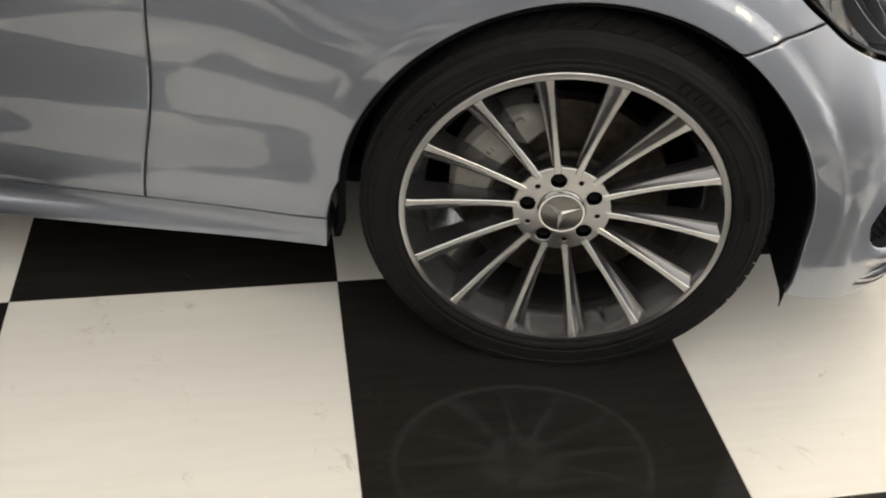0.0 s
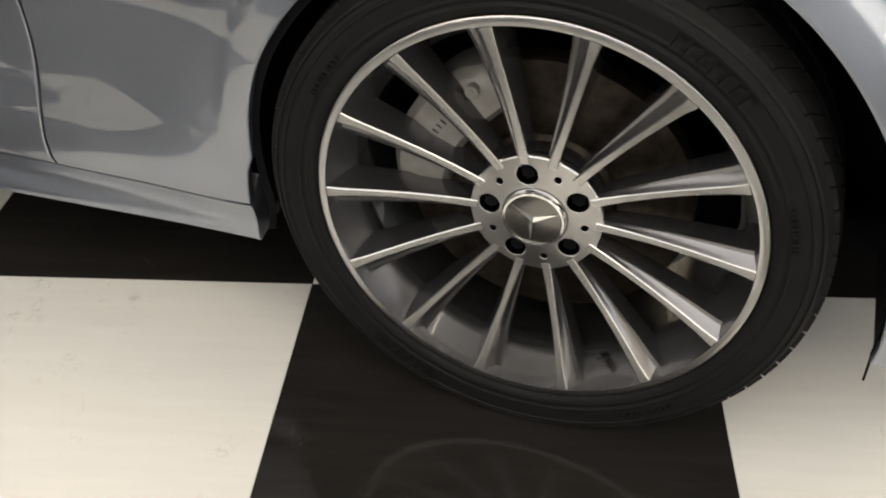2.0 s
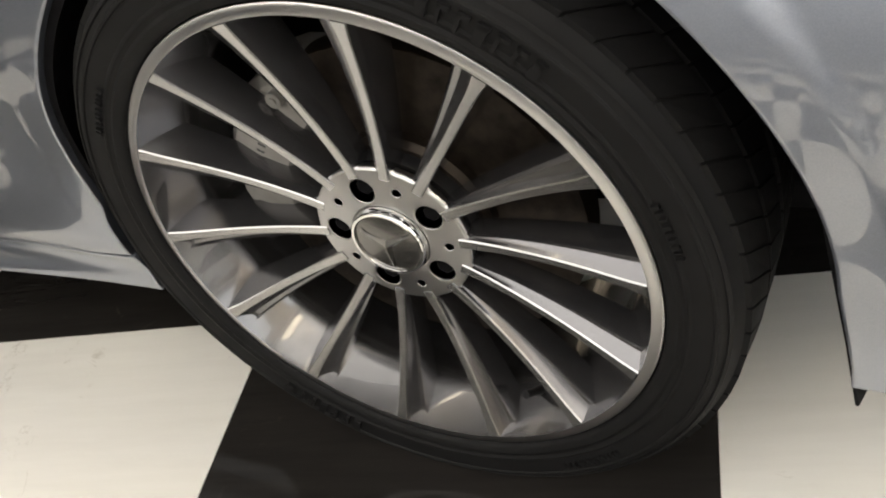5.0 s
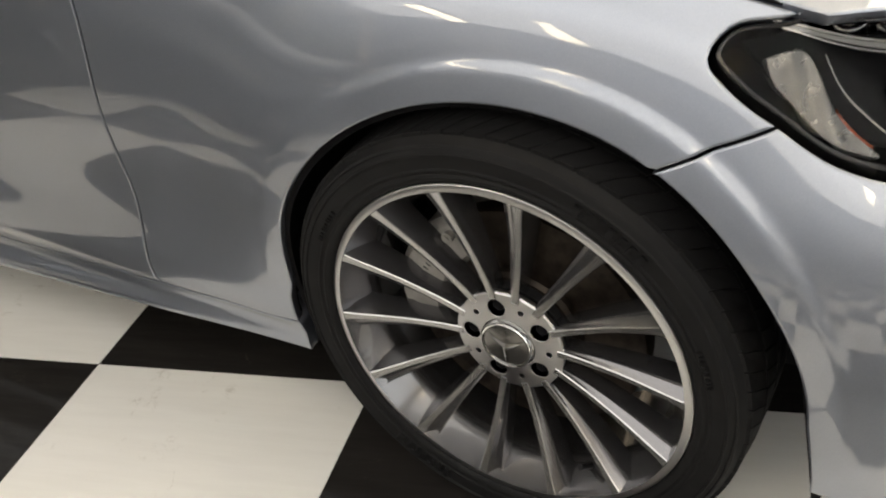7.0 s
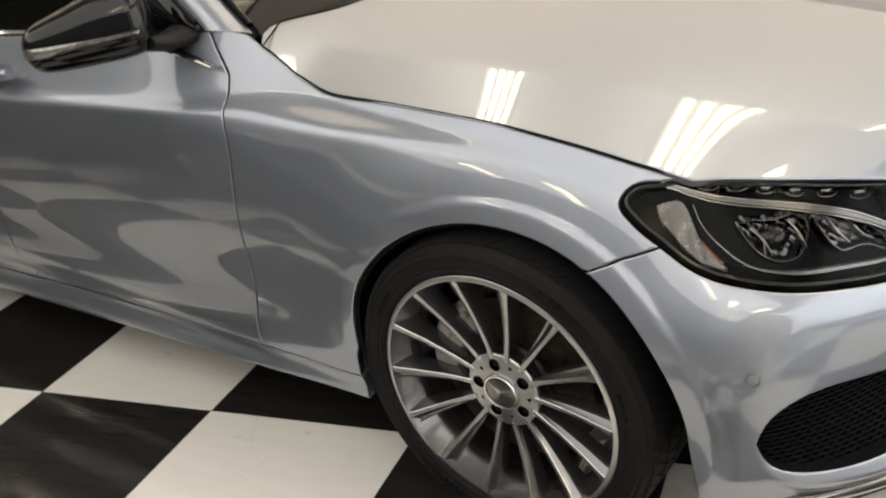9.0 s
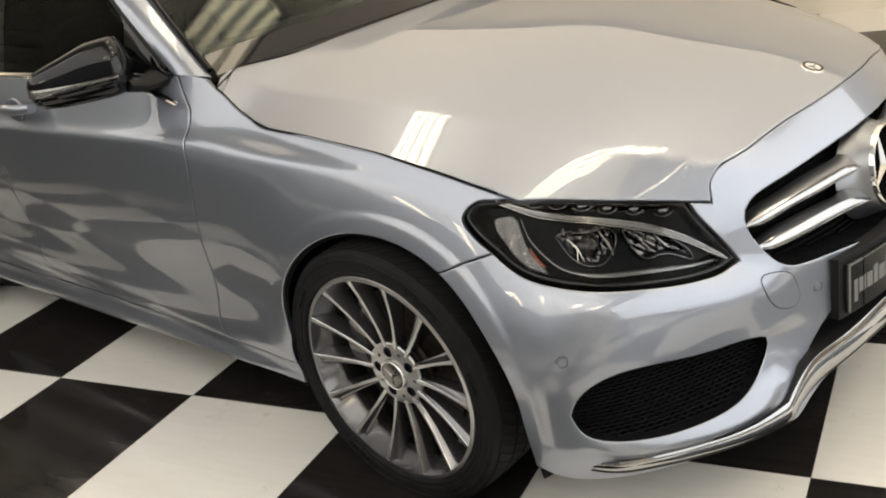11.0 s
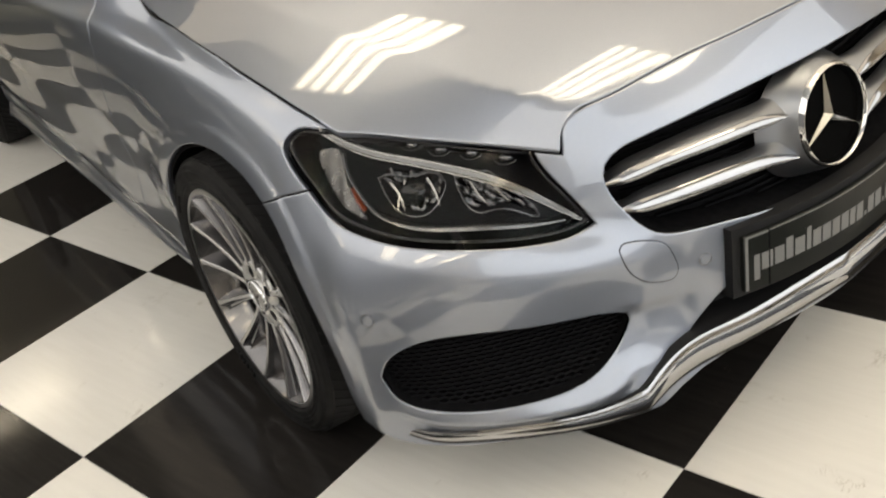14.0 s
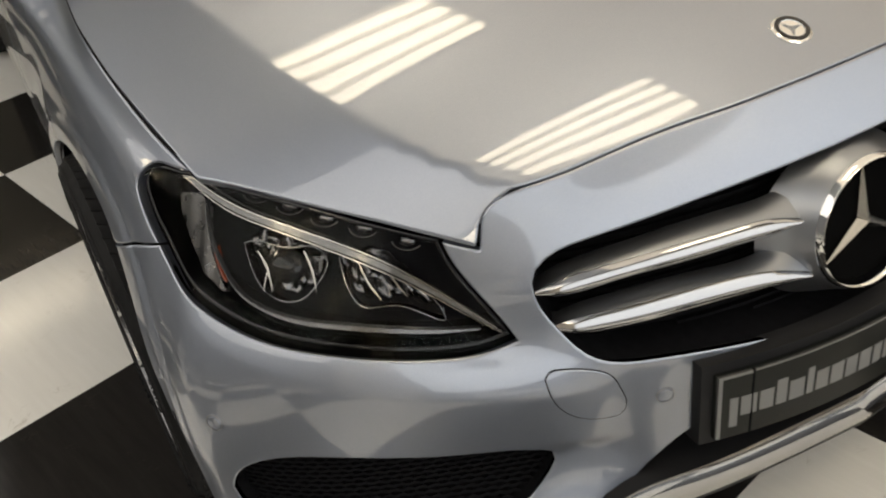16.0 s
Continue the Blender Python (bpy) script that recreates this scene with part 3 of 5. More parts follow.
def panel(name, outline, surf, mat, parent, label="", gap=0.0018, step=0.016, holes=(), flange=0.014, hole_flange=None, roll=0.0022, weld=False):
    """A curved sheet over surf(u, v), trimmed to the outline and its holes, with rounded edges turned in."""
    su, sv = step if isinstance(step, tuple) else (step, step)
    loops = []
    for n, raw in enumerate([outline, *holes]):
        p = resample(raw, sv * 0.9)
        if area2(p) < 0:
            p = p[::-1]
        mitre, out = outward(p)
        sign = -1 if n == 0 else 1
        loops.append((p + sign * gap * mitre, sign * -1 * out, flange if n == 0 or hole_flange is None else hole_flange))
    uv, edges, dirs, deps, start = [], [], [], [], 0
    for p, out, dep in loops:
        k = len(p)
        edges += [(start + i, start + (i + 1) % k) for i in range(k)]
        uv.append(p)
        dirs.append(out)
        deps.append(np.full(k, dep))
        start += k
    rim = np.concatenate(uv)
    dirs, deps = np.concatenate(dirs), np.concatenate(deps)
    inner = rim - dirs * roll * 1.4
    lo, hi = loops[0][0].min(0), loops[0][0].max(0)
    gx, gy = np.meshgrid(np.arange(lo[0] + su / 2, hi[0], su), np.arange(lo[1] + sv / 2, hi[1], sv), indexing="ij")
    grid = np.stack([gx.ravel() + (np.indices(gx.shape)[1].ravel() % 2) * su * 0.5, gy.ravel()], -1)
    keep = inside(loops[0][0], grid)
    near = edge_distance(loops[0][0], grid)
    for p, *_ in loops[1:]:
        keep &= ~inside(p, grid)
        near = np.minimum(near, edge_distance(p, grid))
    grid = grid[keep & (near > sv * 0.6)]
    ok = inside(loops[0][0], inner)
    for p, *_ in loops[1:]:
        ok &= ~inside(p, inner)
    pts = np.concatenate([rim, inner[ok], grid])
    vs, _, fs, *_ = delaunay_2d_cdt([Vector(p) for p in pts], edges, [], 0, 1e-6)
    uv = np.array([tuple(v) for v in vs])
    tri = np.array(fs)
    mid = uv[tri].mean(1)
    good = inside(loops[0][0], mid)
    for p, *_ in loops[1:]:
        good &= ~inside(p, mid)
    tri = tri[good]
    flip = np.cross(uv[tri[:, 1]] - uv[tri[:, 0]], uv[tri[:, 2]] - uv[tri[:, 0]]) < 0
    tri[flip] = tri[flip][:, ::-1]
    pos, nrm, du, dv = frame_of(surf, uv)
    k = len(rim)
    out3 = du[:k] * dirs[:, :1] + dv[:k] * dirs[:, 1:]
    out3 /= np.linalg.norm(out3, axis=1, keepdims=True)
    base_n = nrm[:k].copy()
    pos[:k] -= base_n * roll * 0.8
    nrm[:k] = base_n * 0.75 + out3 * 0.65
    nrm[:k] /= np.linalg.norm(nrm[:k], axis=1, keepdims=True)
    n0 = len(pos)
    low = pos[:k] - base_n * deps[:, None]
    faces = [tuple(t) for t in tri]
    if weld:
        pos, nrm = np.concatenate([pos, low]), np.concatenate([nrm, out3])
        faces += [(b, a, a + n0, b + n0) for a, b in edges]
    else:
        pos, nrm = np.concatenate([pos, pos[:k], low]), np.concatenate([nrm, out3, out3])
        faces += [(b + n0, a + n0, a + n0 + k, b + n0 + k) for a, b in edges]
    return put(name, mesh_of(name, pos, faces, mat, True, nrm), parent, label)


def thing(name, label, category, group="", at=(0, 0, 0)):
    ob = new(name)
    ob.empty_display_size = 0.1
    ob.location = at
    return tagged(ob, label, category, group)


def both(path):
    """The same outline on the other flank."""
    p = np.asarray(path, float).copy()
    p[:, 0] = 2 * S_NOSE - p[:, 0]
    return p


def flip_y(bm):
    """A bmesh mirrored across the car's centre plane."""
    for v in bm.verts:
        v.co.y = 2 * YC - v.co.y
    bmesh.ops.reverse_faces(bm, faces=bm.faces)
    return bm

# ---- the showroom ----
def room_box(name, u0, u1, v0, v1, z0, z1, mat, label=""):
    bm = bmesh.new()
    box(bm, (u1 - u0, v1 - v0, z1 - z0), Matrix.Translation(((u0 + u1) / 2, (v0 + v1) / 2, (z0 + z1) / 2)))
    ob = part(name, bm, mat, None, label, smooth=False)
    ob.matrix_world = ROOM
    return tagged(ob, "", "", "", "structure")


U0, U1, V0, V1 = I0 * TILE, I1 * TILE, J0 * TILE, J1 * TILE
FLOOR = tagged(room_box("floor", U0, U1, V0, V1, -0.2, -0.0025, JOINT, "dark joints and bed under the chequered floor tiles"), "", "floor")
for nm, b in (("wall_north", (U0 - 0.2, U1 + 0.2, V1, V1 + 0.2)), ("wall_south", (U0 - 0.2, U1 + 0.2, V0 - 0.2, V0)),
              ("wall_east", (U1, U1 + 0.2, V0, V1)), ("wall_west", (U0 - 0.2, U0, V0, V1))):
    tagged(room_box(nm, *b, -0.2, HEIGHT, SOUTH if nm == "wall_south" else WALL, "plain painted showroom wall"), "", "wall")
tagged(room_box("ceiling", U0 - 0.2, U1 + 0.2, V0 - 0.2, V1 + 0.2, HEIGHT, HEIGHT + 0.2, CEILING, "plain pale showroom ceiling"), "", "ceiling")


def raft(name, corners, mat, label):
    """A flat raft under the ceiling over four corners of the plan."""
    bm = bmesh.new()
    loft(bm, [[(u, v, z) for u, v in corners] for z in (HEIGHT - 0.05, HEIGHT - 0.002)])
    ob = part(name, bm, mat, None, label, smooth=False)
    ob.matrix_world = ROOM
    return tagged(ob, "", "ceiling", "", "structure")


def raft_edge(u, y):
    """Across the room where a line along the car lies."""
    return (y - ORIGIN[1] - u * math.sin(radians(TURN_ROOM))) / math.cos(radians(TURN_ROOM))


UA, UB = U0 + 0.4, U1 - 0.4
# both rafts carry the added glow; neither is a lamp
raft("ceiling_raft_1", [(UA, raft_edge(UA, 0.18)), (UB, raft_edge(UB, 0.18)), (UB, V1 - 0.3), (UA, V1 - 0.3)], RAFT, "cream ceiling raft with light trays, its glow added in place of bounced light")
raft("ceiling_raft_2", [(UA, V0 + 0.3), (UB, V0 + 0.3), (UB, raft_edge(UB, -0.9)), (UA, raft_edge(UA, -0.9))], COOL_RAFT, "white ceiling raft, its glow added to brighten the car")

# roller shutter behind the car's tail
shutter = thing("roller_shutter", "closed green-grey slatted roller shutter door", "shutter")
shutter.matrix_world = ROOM @ Matrix.Translation((U0, 0, 0))
SLAT_H = 0.165
bm = bmesh.new()
prof = [(0.012, 0.0), (0.03, 0.008), (0.042, 0.045), (0.046, 0.085), (0.042, 0.125), (0.03, 0.156), (0.012, 0.1645)]
loft(bm, [[(x, y, z) for x, z in prof] for y in (V0 + 0.3, V1 - 0.3)])
slat = part("slat", bm, SHUTTER, shutter)
for k in range(1, int(2.6 / SLAT_H)):
    put("slat", slat.data, shutter, "", Matrix.Translation((0, 0, k * SLAT_H)))

# unseen glowing window added in the wall ahead of the car, to light the nose
front_window = tagged(new("window_1"), "wide glowing window with white frame, unseen, added to light the nose", "window", "", "structure")
front_window.matrix_world = ROOM @ Matrix.Translation((U1 - 0.002, 0, 0))
WIN = [(0.5, 6.5)]
for v, w in WIN:
    bm = bmesh.new()
    box(bm, (0.02, w, 2.1), Matrix.Translation((-0.012, v, 1.3)))
    part("pane", bm, PANE_GLOW, front_window, smooth=False)
for v in (-2.8, 3.8):
    bm = bmesh.new()
    box(bm, (0.06, 0.1, 2.2), Matrix.Translation((-0.03, v, 1.3)), 0.004)
    part("window_frame", bm, METAL, front_window)
for z in (0.2, 2.4):
    bm = bmesh.new()
    box(bm, (0.07, 6.7, 0.1), Matrix.Translation((-0.036, 0.5, z)), 0.004)
    part("window_sill", bm, METAL, front_window)


# ceiling lights: a tray with four tubes
def ceiling_light(m):
    ob = thing("ceiling_light", "white ceiling light tray with four warm fluorescent tubes", "light", "ceiling lights")
    bm = bmesh.new()
    for sx, sy, px, py in ((0.42, 0.02, 0, 0.56), (0.42, 0.02, 0, -0.56), (0.02, 1.1, 0.2, 0), (0.02, 1.1, -0.2, 0)):
        box(bm, (sx, sy, 0.05), Matrix.Translation((px, py, -0.025)), 0.003)
    box(bm, (0.38, 1.1, 0.01), Matrix.Translation((0, 0, -0.006)))
    part("frame", bm, METAL, ob)
    bm = bmesh.new()
    box(bm, (0.05, 1.06, 0.02), Matrix.Translation((-0.14, 0, -0.035)), 0.006)
    t = part("tube", bm, TUBE, ob)
    for k in range(1, 4):
        put("tube", t.data, ob, "", Matrix.Translation((0.0935 * k, 0, 0)))
    ob.matrix_world = m
    return ob


def batten(m):
    ob = thing("batten_light", "slim white fluorescent batten light on the ceiling", "light", "batten lights")
    bm = bmesh.new()
    box(bm, (1.4, 0.05, 0.04), Matrix.Translation((0, 0, -0.02)), 0.004)
    part("housing", bm, METAL, ob)
    bm = bmesh.new()
    tube(bm, [(-0.67, 0, -0.058), (0.67, 0, -0.058)], 0.016, 12)
    part("tube", bm, TUBE, ob)
    ob.matrix_world = m
    return ob


# unseen trays added as fill: u 4.2, v -3.1 and -4.5; u -4.3 lights the shutter
TRAYS = [(u, 0.55, HEIGHT - 0.052) for u in (0.35, 1.70, 3.05, 4.2)] + [(-4.3, 0.55, HEIGHT - 0.003)] + [(u, -3.1, HEIGHT - 0.052) for u in (1.85, 3.1, 4.2)] + [(u, -4.5, HEIGHT - 0.052) for u in (-2.7, -0.8)]
first_tray = ceiling_light(ROOM @ Matrix.Translation(TRAYS[0]))
for at_ in TRAYS[1:]:
    copy_thing(first_tray, ROOM @ Matrix.Translation(at_))
BATTENS = [(-2.25, -2.55, 0), (-2.25, -3.05, 0), (2.9, -1.2, 90), (-0.4, -0.75, 0)]
first_batten = batten(ROOM @ pose(*BATTENS[0][:2], HEIGHT - 0.052, 0, 0, BATTENS[0][2]))
for u, v, a in BATTENS[1:]:
    copy_thing(first_batten, ROOM @ pose(u, v, HEIGHT - (0.003 if v > -2 else 0.052), 0, 0, a))

# ---- the car ----
car = thing("car", "silver-blue metallic saloon car with multi-spoke alloy wheels, parked on chequered floor", "car")


def arch_curve(a0, a1, n=40, grow=0.0, cx=0.0):
    """Points on the wheel arch, by degrees from forward, through up."""
    a = np.radians(np.linspace(a0, a1, n))
    return np.stack([ARCH[0] + cx + (ARCH[2] + grow) * np.cos(a), ARCH[1] + (ARCH[3] + grow) * np.sin(a)], -1)


def seat_line(s):
    return np.stack([s, pchip(STATION, LINE_Z[7], s)], -1)


DOOR_SEAM = smooth_curve([(-0.685, 0.256), (-0.661, 0.385), (-0.638, 0.51), (-0.628, 0.62), (-0.611, 0.743), (-0.616, 0.83), (-0.633, 0.90)], 30)
LAMP_REAR = smooth_curve([(0.338, 0.648), (0.303, 0.67), (0.276, 0.692), (0.261, 0.714), (0.271, 0.7305), (0.315, 0.737), (0.36, 0.738)], 24)
LAMP_LOW = smooth_curve([(0.338, 0.648), (0.385, 0.620), (0.45, 0.596), (0.51, 0.580), (0.58, 0.565), (0.655, 0.552), (0.725, 0.539), (0.797, 0.528), (0.85, 0.526), (0.889, 0.534)], 36)
LAMP_IN = smooth_curve([(0.889, 0.534), (0.871, 0.566), (0.836, 0.620), (0.820, 0.648), (0.812, 0.671)], 16)
LAMP_TOP = smooth_curve([(0.812, 0.671), (0.73, 0.687), (0.605, 0.711), (0.48, 0.726), (0.36, 0.738)], 24)
SEAM = np.array([(0.22, 0.609), (0.275, 0.631), (0.338, 0.648)])
TOP = seat_line(np.linspace(0.36, -0.56, 60))

fender_outline = np.concatenate([DOOR_SEAM[::-1], np.array([(-0.53, 0.252), (-0.378, 0.250), (-0.366, 0.31)]),
                                 arch_curve(176, 57.5), SEAM, LAMP_REAR[1:], TOP[1:],
                                 np.array([(-0.60, 0.972), (-0.66, 0.985), (-0.70, 0.985), (-0.672, 0.945)])])
door_outline = np.concatenate([DOOR_SEAM, np.array([(-0.672, 0.945), (-0.70, 0.983), (-1.0, 0.983), (-1.72, 0.983), (-1.74, 0.6), (-1.70, 0.262), (-1.2, 0.26)])])
door_back = np.concatenate([np.array([(-1.72, 0.983), (-1.74, 0.6), (-1.70, 0.262), (-2.42, 0.262)]), arch_curve(8, 62, 20, 0.02, -BASE),
                            np.array([(-2.72, 0.80), (-2.74, 0.983)])])
quarter = np.concatenate([np.array([(-2.74, 0.983), (-2.72, 0.80)]), arch_curve(62, 178, 40, 0, -BASE), np.array([(-3.3, 0.2), (-3.49, 0.22), (-3.49, 0.95)])])
sill_outline = np.array([(-0.378, 0.249), (-0.53, 0.251), (-0.685, 0.255), (-1.2, 0.259), (-1.7, 0.261), (-2.42, 0.261), (-2.46, 0.185), (-1.5, 0.185), (-0.6, 0.185), (-0.382, 0.18)])

SIDES = [lambda p: p, both]
for side in SIDES:
    fine = (0.011, 0.0065) if side is not both else 0.016
    panel("fender", side(fender_outline), belt, PAINT, car, step=fine)
    panel("door", side(door_outline), belt, PAINT, car, step=fine)
    panel("rear_door", side(door_back), belt, PAINT, car)
    panel("quarter_panel", side(quarter), belt, PAINT, car, step=0.03)
    panel("sill", side(sill_outline), belt, PAINT, car, flange=0.05)

# bumper with nose, one sheet round the front
HALF_LOW = np.array([(0.388, 0.19), (0.42, 0.18), (0.48, 0.172), (0.61, 0.17), (0.75, 0.17), (0.87, 0.17), (0.95, 0.172), (1.0, 0.19), (1.05, 0.20), (1.2, 0.205)])
half_top = np.concatenate([SEAM, LAMP_LOW[1:], LAMP_IN[1:], np.array([(0.858, 0.659)]), NOSE_TOP[:-1]])
half_arch = np.concatenate([np.array([(0.388, 0.22)]), arch_curve(0, 57, 26)])
one = np.concatenate([HALF_LOW[::-1], half_arch, half_top])
bumper_outline = np.concatenate([one, both(one)[::-1]])
INTAKE = smooth_curve([(0.484, 0.333), (0.497, 0.363), (0.548, 0.396), (0.62, 0.402), (0.70, 0.392), (0.80, 0.379), (0.90, 0.365), (0.918, 0.356), (0.903, 0.318),
                       (0.863, 0.281), (0.822, 0.262), (0.74, 0.250), (0.64, 0.253), (0.553, 0.267), (0.50, 0.293), (0.484, 0.333)], 60)[:-1]
GRILLE_HALF = np.concatenate([smooth_curve([(S_NOSE, 0.677), (1.26, 0.675), (1.16, 0.670), (1.076, 0.663), (0.985, 0.653), (0.942, 0.641), (0.920, 0.619), (0.919, 0.598),
                                            (0.944, 0.544), (0.976, 0.505), (1.015, 0.484), (1.06, 0.477), (1.13, 0.471), (1.22, 0.462), (1.31, 0.453), (S_NOSE, 0.447)], 60)])
GRILLE = np.concatenate([GRILLE_HALF, both(GRILLE_HALF)[::-1][1:-1]])
SLOT_HALF = np.array([(S_NOSE, 0.436), (1.127, 0.436), (1.134, 0.40), (1.142, 0.352), (1.095, 0.323), (1.053, 0.290), (1.026, 0.267), (1.0, 0.248), (1.03, 0.238), (1.2, 0.24), (S_NOSE, 0.24)])
SLOT = np.concatenate([SLOT_HALF, both(SLOT_HALF)[::-1][1:-1]])
bumper = panel("bumper", bumper_outline, belt, PAINT, car, holes=[INTAKE, both(INTAKE), GRILLE, SLOT], hole_flange=0.007, step=(0.011, 0.0055))

# bonnet
side_edge = np.stack([np.linspace(0.36, -0.56, 50), pchip(EDGE_X, EDGE_Y, np.linspace(0.36, -0.56, 50))], -1)
rear_edge = smooth_curve([(-0.60, 0.165), (-0.615, 0.185), (-0.575, 0.345), (-0.542, 0.61), (-0.53, YC)], 24)
front_edge = np.concatenate([NOSE_LINE[::-1, :2], [(0.634, 0.378)]])
lamp_edge = np.array([(0.54, 0.293), (0.45, 0.211), (0.36, 0.130)])
half_bonnet = np.concatenate([front_edge, lamp_edge[:-1], side_edge, rear_edge])
other = half_bonnet.copy()[::-1][1:-1]
other[:, 1] = 2 * YC - other[:, 1]
panel("bonnet", np.concatenate([half_bonnet, other]), bonnet, PAINT, car, step=(0.02, 0.011))

# black tube along the bonnet joint, in place of the shade in its gap
for far in (False, True):
    q = np.concatenate([belt(TOP[2:, 0], TOP[2:, 1], 0.0015), bonnet(rear_edge[3:9, 0], rear_edge[3:9, 1])])
    if far:
        q[:, 1] = 2 * YC - q[:, 1]
    bm = bmesh.new()
    tube(bm, [tuple(v) for v in q + (0, 0, 0.0004)], 0.0021, 6)
    part("bonnet_seam", bm, SHADOW, car, "black line drawn along the bonnet joint for its dark gap")

# dark inner shell behind the joints, and the arch liners
for side in SIDES:
    inner = np.concatenate([np.array([(-3.3, 0.95), (-3.3, 0.3)]), arch_curve(178, 2, 40, 0.01, -BASE), np.array([(-2.4, 0.2), (-0.4, 0.2)]), arch_curve(178, 62, 30, 0.012),
                            np.array([(0.26, 0.63), (0.25, 0.70), (0.1, 0.78), (-0.35, 0.83), (-0.62, 0.93), (-0.75, 0.95)])])
    panel("inner_panel", side(inner), lambda u, v: belt(u, v, 0.02), SHADOW, car, flange=0.002, step=0.03)
panel("inner_bonnet", [(0.3, 0.2), (0.6, 0.46), (0.66, YC), (0.6, 1.31), (0.3, 1.57), (-0.5, 1.58), (-0.5, 0.19)], lambda u, v: bonnet(u, v, 0.02), SHADOW, car, flange=0.002, step=0.05)

# arch liners follow the arch and run down its legs
for cx in (0.0, -BASE):
    for far in (False, True):
        line = np.concatenate([np.array([(0.390 + cx, 0.150), (0.387 + cx, 0.24)]), arch_curve(12, 180, 50, 0.004, cx), np.array([(-0.362 + cx, 0.24), (-0.372 + cx, 0.20)])])
        y = belt(line[:, 0], line[:, 1])[:, 1] + 0.010
        bm = bmesh.new()
        mid = Vector((ARCH[0] + cx, 0, ARCH[1]))
        rings = []
        for (x, z), yy in zip(line, y):
            p = Vector((x, yy, z))
            inn = (mid - Vector((x, 0, z))).normalized()
            rings.append([p + inn * (0.012 if x < cx + 0.2 else 0.003), p, p + Vector((0, 0.05, 0)) - inn * 0.012, Vector((x, 0.30, z)) - inn * 0.02, Vector((x, 0.36, z)) + inn * 0.06, Vector((mid.x, 0.37, max(z * 0.3 + mid.z * 0.7, 0.2)))])
        loft(bm, rings, closed=False)
        if far:
            flip_y(bm)
        part("arch_liner", bm, SHADOW, car)

# ---- wheels ----
SPOKES, PHASE = 14, -11.2       # spokes; the first one's lean from upright


def wheel_dir(deg):
    """Unit vectors out and round at degrees clockwise from up, seen from outside."""
    a = radians(deg)
    return Vector((math.sin(a), 0, math.cos(a))), Vector((math.cos(a), 0, -math.sin(a)))


def spoke_mesh():
    bm = bmesh.new()
    out, rnd = wheel_dir(PHASE)
    inn = Vector((0, 1, 0))
    rings, faces_at = [], []
    n = 14
    for k in range(n + 1):
        t = k / n
        r = 0.070 + (0.2475 - 0.070) * t
        y = 0.026 - 0.0315 * t**1.25 + 0.0035 * math.sin(math.pi * t)
        w = 0.0056 - 0.0012 * math.sin(math.pi * t) + (0.0015 * max(0, t - 0.9) / 0.1)
        ledge, lee = 0.003 + 0.0165 * t**1.1, 0.002 + 0.008 * t
        wall = 0.026 + 0.018 * t
        c = out * r + inn * y
        ring = [c + rnd * w + inn * 0.0012, c + rnd * (w - 0.0012), c - rnd * (w - 0.0012), c - rnd * w + inn * 0.0012,
                c - rnd * (w + ledge * 0.14) + inn * (0.004 + 0.002 * t), c - rnd * (w + ledge * 0.55) + inn * (0.006 + 0.007 * t),
                c - rnd * (w + ledge * 0.86) + inn * (0.0055 + 0.008 * t), c - rnd * (w + ledge * 0.94) + inn * (0.004 + 0.0065 * t), c - rnd * (w + ledge) + inn * (0.0055 + 0.0075 * t),
                c - rnd * (w + ledge) + inn * wall, c + rnd * (w + lee) + inn * wall, c + rnd * (w + lee * 0.7) + inn * (0.014 + 0.012 * t), c + rnd * (w + lee * 0.15) + inn * (0.004 + 0.003 * t)]
        rings.append(ring)
    vs = loft(bm, rings)
    bm.faces.ensure_lookup_table()
    for f in bm.faces:
        f.material_index = 1
    tops = {v for r in vs for v in r[1:3]}
    edge_ = {v for r in vs for v in r[0:4]}
    for f in bm.faces:
        if len(f.verts) == 4 and all(v in edge_ for v in f.verts):
            f.material_index = 0
    return bm


def arc_prism(bm, r0, r1, a0, a1, y0, y1, steps=8):
    rings = []
    for k in range(steps + 1):
        o, _ = wheel_dir(a0 + (a1 - a0) * k / steps)
        rings.append([o * r0 + Vector((0, y0, 0)), o * r1 + Vector((0, y0, 0)), o * r1 + Vector((0, y1, 0)), o * r0 + Vector((0, y1, 0))])
    loft(bm, rings)


AX = pose(0, 0, 0, -90, 0, 0)   # local z to +y: into the car


